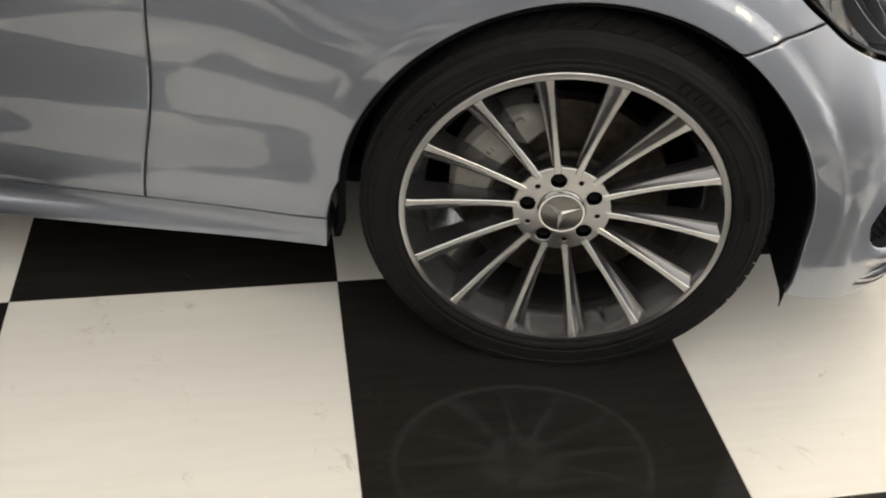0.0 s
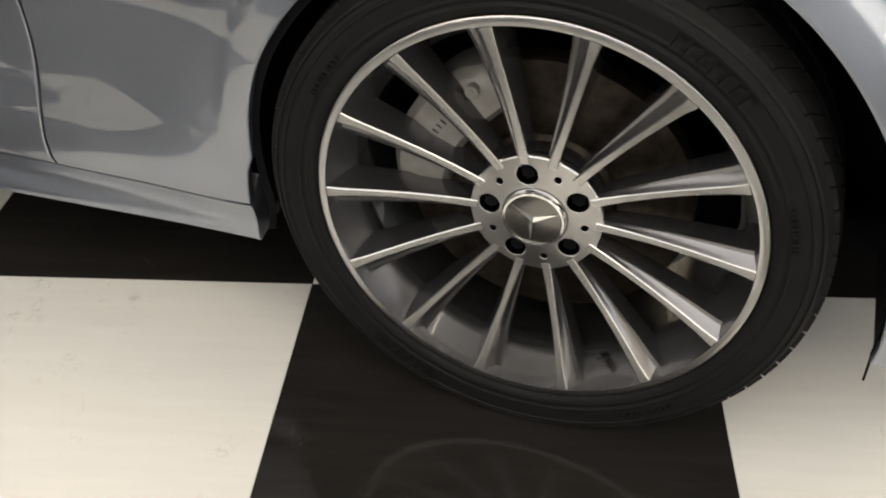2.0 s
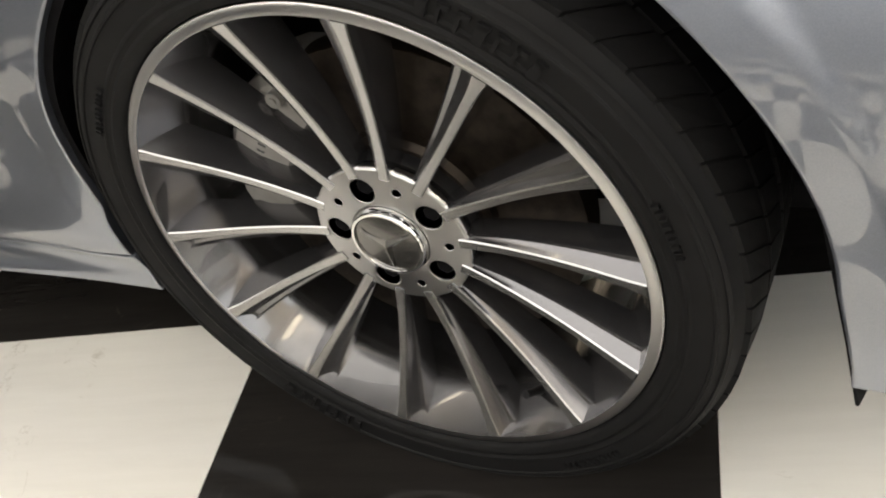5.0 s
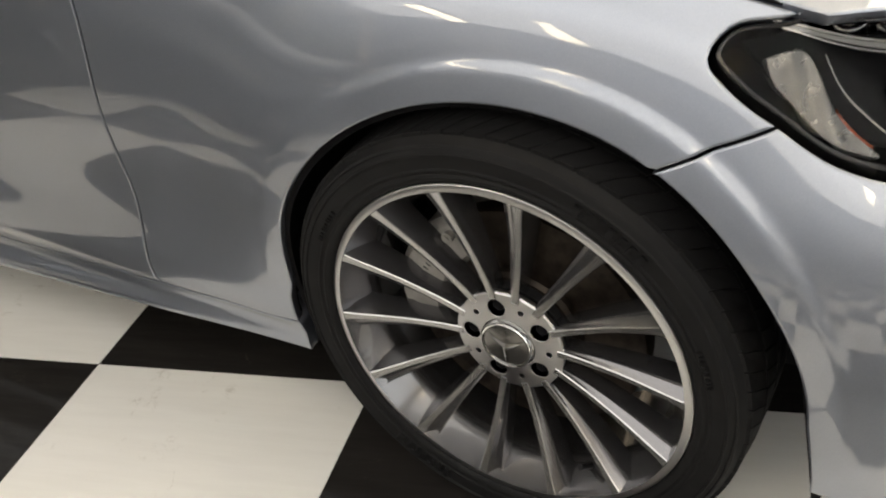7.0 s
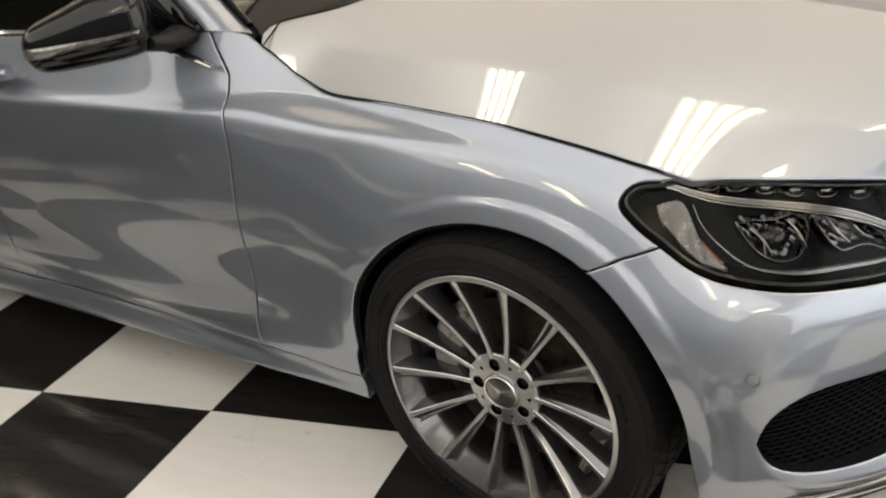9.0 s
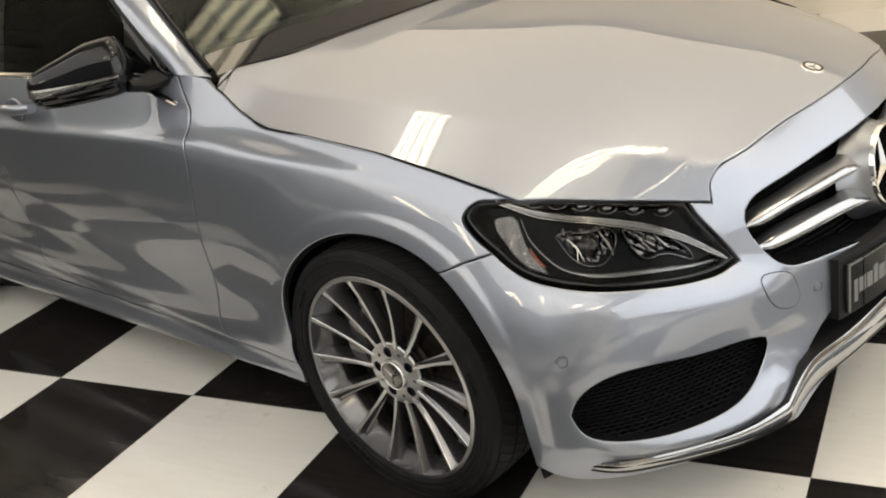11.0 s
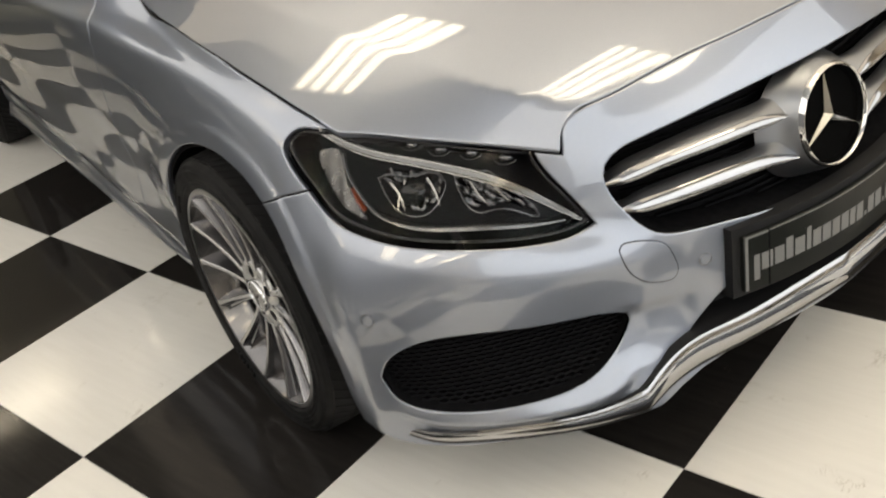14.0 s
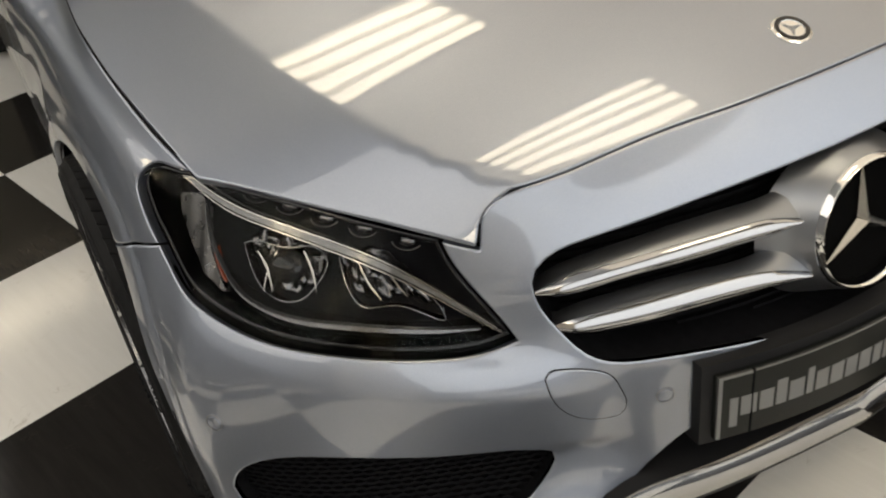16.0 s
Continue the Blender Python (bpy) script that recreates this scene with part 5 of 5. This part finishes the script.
for k in range(97):
    ang = math.pi * 2 * k / 96
    wide = abs(math.cos(ang))**2.5 * (1 - 0.25 * math.sin(ang))
    rings.append([tilt @ Vector((r * math.cos(ang), h, r * math.sin(ang))) for r, h in (
        (0.0925, 0.002), (0.0955, 0.007), (0.0985 + 0.002 * wide, 0.014), (0.101 + 0.004 * wide, 0.022), (0.104 + 0.010 * wide, 0.031), (0.108 + 0.019 * wide, 0.042), (0.112 + 0.030 * wide, 0.058))])
loft(bm, rings, closed=False)
part("emblem_surround", bm, SATIN, grille, "satin silver surround", angle=80)
bm = bmesh.new()
lathe(bm, [(0.0001, 0.014), (0.083, 0.014), (0.0862, 0.010)], 72, tilt @ AX)
emblem = part("emblem", bm, EMBLEM_BLACK, grille, "round black emblem with chrome ring and three chrome arms")
bm = bmesh.new()
lathe(bm, [(0.0855, 0.010), (0.0855, -0.002), (0.0867, -0.006), (0.0890, -0.008), (0.0918, -0.005), (0.0932, 0.004)], 96, tilt @ AX)
part("chrome_ring", bm, CHROME, emblem)
for k in range(3):
    bm = bmesh.new()
    three_arm(bm, 0.0862, 0.0098, 0.011, 120 * k, 0.010)
    bm.transform(tilt)
    part("chrome_arm", bm, CAPARM, emblem, smooth=False)
# bars of the black mesh in the grille
bm = bmesh.new()
for z in np.arange(0.462, 0.676, 0.012):
    s = np.arange(0.92, 2 * S_NOSE - 0.92, 0.02)
    ok = inside(inset(GRILLE, 0.002), np.stack([s, np.full_like(s, z)], -1))
    run = s[ok]
    if len(run) > 2:
        a, b, c = [belt(run, np.full_like(run, z + dz), bk) for dz, bk in ((0.002, 0.062), (-0.002, 0.062), (0.0, 0.072))]
        loft(bm, [[tuple(a[i]), tuple(b[i]), tuple(c[i])] for i in range(len(run))])
tagged(part("grille_mesh", bm, SHADOW, grille, smooth=False), kind="stuff")

# bonnet badge
p, nrm, *_ = [v[0] for v in frame_of(bonnet, np.array([[0.637, YC]]))]
m = Matrix.Translation(p) @ Vector(nrm).to_track_quat("Z", "Y").to_matrix().to_4x4()
bm = bmesh.new()
lathe(bm, [(0.0001, 0.003), (0.0165, 0.003), (0.017, 0.0036), (0.024, 0.003), (0.0268, 0.001), (0.0272, -0.002)], 48, m)
badge = part("badge", bm, CHROME, car, "small round chrome badge on the bonnet")
bm = bmesh.new()
lathe(bm, [(0.0175, 0.0042), (0.0238, 0.0038)], 48, m)
part("badge_band", bm, GLOSS, badge)
bm = bmesh.new()
for k in range(3):
    three_arm(bm, 0.016, 0.0032, 0.0022, 120 * k + 90, 0.0)
bm.transform(m @ Matrix.Translation((0, 0, 0.0036)) @ pose(0, 0, 0, -90, 0, 0))
part("badge_arms", bm, SATIN, badge, smooth=False)

# centre slot and number plate
slot_back = panel("lower_grille", inset(SLOT, -0.005), at_back(0.05), BLACK, car, "black lower grille behind the number plate", gap=0, flange=0.002, step=0.03)
well("slot_wall", inset(SLOT, -0.003), 0.052, 0.003, slot_back)


YP = 0.876     # middle of the plate


def plate_x(y):
    return 0.843 - 0.60 * (y - YP)**2


def plate_sheet(bm, y0, y1, z0, z1, front, thick, n=24, lean=-0.01):
    rings = []
    for k in range(n + 1):
        y = y0 + (y1 - y0) * k / n
        x = plate_x(y) + front
        rings.append([(x - (z0 - 0.36) * lean, y, z0), (x - (z1 - 0.36) * lean, y, z1), (x - thick, y, z1), (x - thick, y, z0)])
    loft(bm, rings)


Z0, Z1 = 0.331, 0.444
bm = bmesh.new()
plate_sheet(bm, YP - 0.275, YP + 0.275, Z0 - 0.012, Z1 + 0.016, -0.010, 0.03)
plinth = part("plate_holder", bm, BLACK, car, "black number plate plinth")
bm = bmesh.new()
plate_sheet(bm, YP - 0.26, YP + 0.26, Z0, Z1, 0.0, 0.008)
plate = part("number_plate", bm, PLATE, car, "black show plate with grey bars of lettering")
for y0, y1 in ((YP - 0.26, YP - 0.255), (YP + 0.255, YP + 0.26)):
    bm = bmesh.new()
    plate_sheet(bm, y0, y1, Z0 + 0.002, Z1, 0.0015, 0.004, 2)
    part("plate_border", bm, LETTER, plate)
for y0, y1 in ((YP - 0.26, YP - 0.215), (YP + 0.215, YP + 0.26)):
    bm = bmesh.new()
    plate_sheet(bm, y0, y1, Z1 - 0.004, Z1, 0.0015, 0.004, 4)
    part("plate_border", bm, LETTER, plate)
bm = bmesh.new()
plate_sheet(bm, YP - 0.210, YP + 0.210, Z1 - 0.0022, Z1, 0.0012, 0.004, 20)
part("plate_border", bm, LETTER, plate)
bm = bmesh.new()
plate_sheet(bm, YP - 0.2135, YP - 0.211, Z0, Z1, 0.001, 0.004, 2)
part("plate_joint", bm, SHADOW, plate)
# lettering as plain bars: width and height of each character
y = YP - 0.243
for w, tall, drop in ((13, 52, 17), (26, 34, 0), (23, 34, 0), (18, 44, 0), (26, 34, 0), (12, 46, 0), (23, 34, 0), (24, 34, 0), (23, 34, 0), (24, 34, 0), (18, 34, 0), (23, 34, 0),
                      (9, 9, 0), (23, 34, 0), (25, 34, 0), (9, 9, 0), (26, 34, 0), (25, 46, 0)):
    bm = bmesh.new()
    plate_sheet(bm, y, y + w * 0.00086, 0.367 - drop * 0.001, 0.367 + (tall - drop) * 0.001, 0.0008, 0.004, 3)
    part("letter_bar", bm, LETTER, plate)
    y += (w + 5) * 0.00086

# chrome lip: a blade under the bumper, stepping up across the middle
OUT = [(0.472, 0.040, 0.205), (0.503, 0.051, 0.202), (0.536, 0.069, 0.195), (0.588, 0.119, 0.188), (0.661, 0.218, 0.179), (0.732, 0.338, 0.174), (0.764, 0.396, 0.180),
       (0.768, 0.425, 0.196), (0.772, 0.460, 0.209), (0.777, 0.50, 0.216), (0.797, 0.60, 0.222), (0.817, 0.72, 0.228), (0.832, YC, 0.231)]
INN = [(0.470, 0.044, 0.211), (0.498, 0.057, 0.214), (0.530, 0.076, 0.210), (0.580, 0.126, 0.204), (0.650, 0.225, 0.196), (0.714, 0.347, 0.194), (0.735, 0.410, 0.204),
       (0.738, 0.436, 0.227), (0.743, 0.468, 0.246), (0.748, 0.50, 0.256), (0.763, 0.60, 0.2575), (0.774, 0.72, 0.2575), (0.784, YC, 0.258)]
a, b = [np.concatenate([smooth_curve(v[:7], 48), smooth_curve(v[6:], 43)[1:]]) for v in (OUT, INN)]     # a true corner where the strip turns up
step_ = (b - a) * (1, 1, 0)
b = a + step_ * 0.16 + (b - a) * (0, 0, 1) + np.linalg.norm(step_, axis=1)[:, None] * (0, 0, 0.66)
a, b = [np.concatenate([v, (v * (1, -1, 1) + (0, 2 * YC, 0))[::-1][1:]]) for v in (a, b)]


def fwd_(i, o):
    """Outward and up from the strip's face."""
    return (Vector((o.x - i.x, o.y - i.y, 0)).normalized() + Vector((0, 0, 0.4))).normalized()


bm = bmesh.new()
rings, under = [], []
for o, i in zip(a, b):
    o, i = Vector(o), Vector(i)
    w = (o - i).length
    f_ = fwd_(i, o) * w * 0.45
    rings.append([i, i.lerp(o, 0.2) + f_ * 0.14, i.lerp(o, 0.45) + f_ * 0.22, i.lerp(o, 0.68) + f_ * 0.21, i.lerp(o, 0.87) + f_ * 0.15, i.lerp(o, 0.89) + f_ * 0.08, i.lerp(o, 0.5) - f_ * 0.2])
    under.append([i.lerp(o, 0.88) + f_ * 0.13, i.lerp(o, 0.95) + f_ * 0.08, o, o + Vector((0, 0, -0.006)) + (i - o) * 0.12, o + Vector((0, 0, -0.010)) + (i - o) * 0.5, i + Vector((0, 0, -0.02)) + (i - o) * 0.3])
loft(bm, rings)
lip = part("front_lip", bm, DARK_CHROME, car, "chrome lip strip under the front bumper", angle=50)
bm = bmesh.new()
loft(bm, under)
part("lip_edge", bm, BLACK, lip, "black lower edge")
# dark floor of the lower opening
bm = bmesh.new()
rings = []
for i in b[30:-30:4]:
    rings.append([tuple(i), (i[0] - 0.12, i[1], i[2] - 0.005), (i[0] - 0.12, i[1], i[2] - 0.03), (i[0], i[1], i[2] - 0.025)])
loft(bm, rings)
part("splitter", bm, BLACK, car)
bm = bmesh.new()
box(bm, (3.6, 1.26, 0.05), Matrix.Translation((-1.25, YC, 0.20)), 0.01)
part("underbody", bm, SHADOW, car)

# ---- cabin, mirrors, tail ----
def patch(name, f, nu, nv, mat, parent, label="", thick=0.006, both_sides=False):
    """A sheet over f(u, v) for u and v from 0 to 1, with thickness."""
    bm = bmesh.new()
    vs = [[bm.verts.new(f(i / nu, j / nv)) for j in range(nv + 1)] for i in range(nu + 1)]
    for i in range(nu):
        for j in range(nv):
            bm.faces.new((vs[i][j], vs[i + 1][j], vs[i + 1][j + 1], vs[i][j + 1]))
    bmesh.ops.recalc_face_normals(bm, faces=bm.faces)
    bmesh.ops.solidify(bm, geom=bm.faces[:], thickness=thick)
    if both_sides:
        flip_y(bm)
    return part(name, bm, mat, parent, label, angle=50)


def lerp(a, b, t):
    return Vector(a).lerp(Vector(b), t)


def mirrored(v, far):
    return Vector((v[0], 2 * YC - v[1], v[2])) if far else Vector(v)


def along(pts, t):
    p = np.array(pts, float)
    c = np.r_[0, np.cumsum(np.linalg.norm(np.diff(p, axis=0), axis=1))]
    return Vector(spline(c, p, np.array([t * c[-1]]))[0])


PILLAR_OUT = [(-0.700, 0.112, 0.985), (-0.83, 0.122, 1.10), (-0.98, 0.148, 1.215), (-1.35, 0.255, 1.385)]
PILLAR_IN = [(-0.622, 0.168, 0.965), (-0.72, 0.175, 1.055), (-0.90, 0.206, 1.20), (-1.28, 0.31, 1.405)]
RAIL = [(-1.35, 0.255, 1.385), (-1.9, 0.285, 1.425), (-2.5, 0.28, 1.40), (-3.1, 0.20, 1.15), (-3.3, 0.16, 1.03)]


def screen(u, v):
    """Windscreen: u across, v up."""
    e = 1 - (2 * u - 1)**2
    low = Vector((-0.632 + 0.115 * e, 0.195 + u * (2 * YC - 0.39), 0.958 + 0.022 * e))
    top = Vector((-1.275 + 0.09 * e, 0.315 + u * (2 * YC - 0.63), 1.405 + 0.035 * e))
    return low.lerp(top, v) + Vector((0.25, 0, 0.35)) * (0.06 * v * (1 - v) * 4 * 0.5)


def cowl(u, v):
    e = 1 - (2 * u - 1)**2
    y0, y1 = 0.175, 2 * YC - 0.175
    a = Vector((-0.585 + 0.10 * e, y0 + u * (y1 - y0), 0.936 + 0.026 * e))
    b = screen(u, 0.02)
    return a.lerp(b, v)


patch("cowl", cowl, 30, 3, BLACK, car, "black cowl below the windscreen", 0.01)
ws = patch("windscreen", screen, 30, 16, GLASS, car, "tinted windscreen", 0.004)
ws.visible_shadow = False
for nm, f in (("screen_border", lambda u, v: screen(u, 0.0 + 0.10 * v) + Vector((0.0, 0, 0.004))), ("screen_border", lambda u, v: screen(u, 0.95 + 0.05 * v) + Vector((0, 0, 0.004)))):
    patch(nm, f, 30, 2, GLOSS, ws, "", 0.003)
patch("roof", lambda u, v: (lambda t, e: Vector((-1.275 + 0.09 * e - 1.28 * v, t.y, 1.405 + 0.035 * e + 0.028 * math.sin(math.pi * v))))(Vector((0, 0.30 + u * (2 * YC - 0.60), 0)), 1 - (2 * u - 1)**2), 20, 20, PAINT, car, "", 0.02)
patch("rear_window", lambda u, v: (lambda e, y: Vector((-2.53 - 0.70 * v - 0.05 * e * v, y, 1.405 + 0.03 * e - 0.37 * v - 0.05 * v * v)))(1 - (2 * u - 1)**2, 0.30 + u * (2 * YC - 0.60)), 20, 12, GLASS, car, "", 0.005)
patch("boot_lid", lambda u, v: (lambda e, y: Vector((-3.2 - 0.62 * v, y, 1.0 + 0.03 * e - 0.03 * v)))(1 - (2 * u - 1)**2, 0.12 + u * (2 * YC - 0.24)), 16, 8, PAINT, car, "", 0.02)
patch("rear_bumper", lambda u, v: (lambda e, y: Vector((-3.45 - 0.40 * e**0.35 * (0.85 + 0.15 * math.sin(math.pi * v)), y, 0.22 + 0.74 * v)))(1 - (2 * u - 1)**2, 0.03 + u * (2 * YC - 0.06)), 30, 10, PAINT, car, "", 0.02)
for far in (False, True):
    def side_pt(p, far=far):
        return mirrored(p, far)
    patch("pillar", lambda u, v: side_pt(along(PILLAR_OUT, v).lerp(along(PILLAR_IN, v), u) + Vector((0.012, -0.02, 0.008)) * (4 * u * (1 - u) * 0.6)), 8, 24, PAINT, car, "body-coloured windscreen pillar", 0.02)
    bm = bmesh.new()
    tube(bm, [side_pt(along(PILLAR_IN, t) + Vector((0.004, 0.004, 0.004))) for t in np.linspace(0.02, 1, 20)], 0.009, 8)
    part("screen_seal", bm, GLOSS, car)
    bm = bmesh.new()
    tube(bm, [side_pt(along(PILLAR_OUT, t) + Vector((-0.006, 0.002, -0.004))) for t in np.linspace(0.04, 1, 20)], 0.008, 8)
    part("window_seal", bm, BLACK, car)
    patch("roof_rail", lambda u, v: side_pt(along(RAIL, v) + Vector((0, 0.07 * u, 0.02 * u))), 4, 24, PAINT, car, "", 0.02)

    def pane(x0, x1):
        def f(u, v):
            x = x0 + (x1 - x0) * u
            low = Vector((x, 0.106, 0.988))
            edge = [*PILLAR_OUT, *RAIL[1:]]
            xs, ys, zs = [p[0] for p in edge][::-1], [p[1] for p in edge][::-1], [p[2] for p in edge][::-1]
            top = Vector((x, float(np.interp(x, xs, ys)) + 0.004, max(float(np.interp(x, xs, zs)) - 0.012, 0.99)))
            return side_pt(low.lerp(top, v) + Vector((0, -0.02 * 4 * v * (1 - v) * 0.5, 0)))
        return f
    patch("quarter_light", pane(-0.715, -0.90), 6, 6, GLOSS, car, "gloss black mirror corner", 0.006)
    for x0, x1 in ((-0.905, -1.70), (-1.78, -2.62)):
        w = patch("side_window", pane(x0, x1), 14, 10, GLASS, car, "tinted side window", 0.004)
        w.visible_shadow = False
    patch("door_pillar", pane(-1.70, -1.78), 2, 10, GLOSS, car, "", 0.01)
    bm = bmesh.new()
    rings = []
    for x in np.linspace(-0.655, -2.7, 40):
        zz = 0.988
        yy = 0.094
        if x > -0.98:
            zz, yy = float(pchip([-0.98, -0.88, -0.80, -0.655], [0.988, 0.972, 0.953, 0.922], [x])[0]), float(np.interp(x, [-0.98, -0.80, -0.655], [0.094, 0.079, 0.066]))
        h = 0.006 if x < -0.8 else 0.0042 * max(0.15, min(1, (-0.655 - x) / 0.045))
        rings.append([side_pt((x, yy - 0.004, zz - h)), side_pt((x, yy - 0.005, zz)), side_pt((x, yy, zz + h)), side_pt((x, yy + 0.012, zz + h)), side_pt((x, yy + 0.012, zz - h))])
    loft(bm, rings)
    part("belt_trim", bm, CHROME, car, "slim chrome window line trim")
    # door handles
    for x in (-1.50, -2.52):
        bm = bmesh.new()
        rings = []
        for k in range(15):
            t = k / 14
            px = x + 0.115 - 0.23 * t
            off = 0.034 * math.sin(math.pi * min(max(t, 0.02), 0.98))**0.6
            hh = 0.014 + 0.003 * math.sin(math.pi * t)
            rings.append([side_pt((px, 0.024 - off + 0.013 * math.sin(a), 0.905 + hh * math.cos(a))) for a in np.linspace(0, 2 * math.pi, 12, endpoint=False)])
        loft(bm, rings)
        part("door_handle", bm, PAINT, car, "body-coloured door handle with chrome strip")
        bm = bmesh.new()
        lathe(bm, [(0.001, 0.002), (0.036, -0.003), (0.042, -0.004), (0.044, 0.004)], 28, Matrix.Translation(side_pt((x - 0.02, 0.026, 0.895))) @ (pose(0, 0, 0, 90, 0, 0) if far else AX) @ Matrix.Diagonal((1.3, 0.85, 1, 1)))
        part("handle_cup", bm, PAINT, car)
    # wing mirror
    A, B = Vector((-0.785, 0.055, 1.026)), Vector((-0.966, -0.152, 1.018))
    ax = (B - A).normalized()
    fwd = Vector((0, 0, 1)).cross(ax)
    fwd = fwd if fwd.x > 0 else -fwd

    def mirror_at(t):
        """Height over and under the indicator line, and depth, from the foot outwards."""
        return [float(pchip([0, 0.12, 0.3, 0.65, 1], v, [t])[0]) for v in ([0.066, 0.088, 0.086, 0.062, 0.034], [0.048, 0.060, 0.064, 0.062, 0.050], [0.060, 0.068, 0.070, 0.064, 0.046])]
    rings = []
    for k in range(29):
        t = k / 28
        e = max(0.02, 1 - max(0, (abs(2 * t - 1) - 0.72) / 0.28)**2)**0.5
        c = A.lerp(B, t)
        up_, dn, dp = mirror_at(t)
        up_, dn, dp = up_ * e, dn * e, dp * e
        ring = []
        for a in np.linspace(0, 2 * math.pi, 28, endpoint=False):
            cz, cx = math.sin(a), math.cos(a)
            rx = dp * (abs(cx)**0.7) * (1 if cx > 0 else -0.55)
            rz = (up_ if cz > 0 else dn) * (abs(cz)**0.8) * (1 if cz > 0 else -1)
            ring.append(side_pt(c + fwd * rx + Vector((0, 0, rz))))
        rings.append(ring)
    bm = bmesh.new()
    loft(bm, rings)
    mirror = part("wing_mirror", bm, GLOSS, car, "gloss black wing mirror with clear indicator strip", angle=60)
    bm = bmesh.new()
    rings = []
    for t in np.linspace(0.10, 0.99, 30):
        e = max(0.02, 1 - max(0, (abs(2 * t - 1) - 0.72) / 0.28)**2)**0.5
        c, dp = A.lerp(B, t), mirror_at(t)[2] * e + 0.0012
        h, zc = 0.0035 + 0.009 * t * t, -0.008
        rings.append([side_pt(c + fwd * dp * 0.985 + Vector((0, 0, zc + h))), side_pt(c + fwd * (dp + 0.002) + Vector((0, 0, zc + h * 0.5))), side_pt(c + fwd * (dp + 0.002) + Vector((0, 0, zc - h * 0.5))), side_pt(c + fwd * dp * 0.985 + Vector((0, 0, zc - h))), side_pt(c + fwd * (dp - 0.012) + Vector((0, 0, zc)))])
    loft(bm, rings)
    part("indicator", bm, LAMPCLEAR, mirror, "clear indicator strip")
    bm = bmesh.new()
    loft(bm, [[side_pt(Vector(c) + Vector((0.05 * s * math.cos(a), 0, 0.022 * s * math.sin(a)))) for a in np.linspace(0, 2 * math.pi, 16, endpoint=False)] for c, s in (((-0.80, 0.02, 0.985), 0.9), ((-0.785, 0.06, 0.972), 0.8), ((-0.775, 0.105, 0.978), 1.1))])
    part("mirror_foot", bm, BLACK, mirror)

# inside: dashboard, wheel and front seats
patch("dashboard", lambda u, v: Vector((-0.72 - 0.50 * v, 0.20 + u * (2 * YC - 0.40), 0.93 + 0.05 * math.sin(math.pi * v * 0.9) - 0.30 * max(0, v - 0.7))), 24, 14, LEATHER, car, "black dashboard", 0.03)
bm = bmesh.new()
box(bm, (2.1, 1.45, 0.05), Matrix.Translation((-1.9, YC, 0.33)), 0.02)
part("cabin_floor", bm, LEATHER, car)
m = Matrix.Translation((-1.32, 0.52, 0.93)) @ pose(0, 0, 0, 0, -62, 0)
bm = bmesh.new()
tube(bm, [m @ Vector((0.185 * math.cos(a), 0.185 * math.sin(a), 0)) for a in np.linspace(0, 2 * math.pi, 49)], 0.016, 10, False)
for a in (0, 2.1, 4.2):
    tube(bm, [m @ Vector((0, 0, -0.02)), m @ Vector((0.18 * math.cos(a), 0.18 * math.sin(a), 0))], 0.02, 8)
part("steering_wheel", bm, LEATHER, car)
for y in (0.52, 2 * YC - 0.52):
    bm = bmesh.new()
    box(bm, (0.52, 0.50, 0.16), Matrix.Translation((-1.72, y, 0.52)) @ pose(0, 0, 0, 0, -8, 0), 0.05, 3)
    box(bm, (0.14, 0.48, 0.62), Matrix.Translation((-2.03, y, 0.84)) @ pose(0, 0, 0, 0, -18, 0), 0.05, 3)
    box(bm, (0.09, 0.26, 0.18), Matrix.Translation((-2.16, y, 1.22)) @ pose(0, 0, 0, 0, -14, 0), 0.035, 3)
    part("front_seat", bm, LEATHER, car, "black leather front seat")

# ---- a dark second car beside the first; only mirrored in its flank ----
second = copy_thing(car, Matrix.Translation((-2.3, -3.1, 0)))
tagged(second, "dark grey saloon car parked alongside on the chequered floor", "car")
for ob in second.children_recursive:
    for slot in ob.material_slots:
        if slot.material == PAINT:
            slot.link = "OBJECT"
            slot.material = DARK_PAINT

# ---- floor tiles ----
def tile_mesh(name, mat):
    h, g, b = TILE / 2, 0.0006, 0.0012
    vs = [(sx * (h - g - k), sy * (h - g - k), z) for k, z in ((0, -0.0022), (0, -0.0005), (b, 0.0)) for sx, sy in ((-1, -1), (1, -1), (1, 1), (-1, 1))]
    fs = [(8, 9, 10, 11)] + [(a + i, a + (i + 1) % 4, a + 4 + (i + 1) % 4, a + 4 + i) for a in (0, 4) for i in range(4)]
    return mesh_of(name, vs, fs, mat, False)


TILES = [tile_mesh("black_floor_tile", TILE_BLACK), tile_mesh("cream_floor_tile", TILE_WHITE)]
for i in range(I0, I1):
    for j in range(J0, J1):
        put("floor_tile", TILES[(i + j) % 2], FLOOR, "", Matrix.Translation(((i + 0.5) * TILE, (j + 0.5) * TILE, 0)) @ Matrix.Rotation(random.choice((0, math.pi)), 4, "Z"))
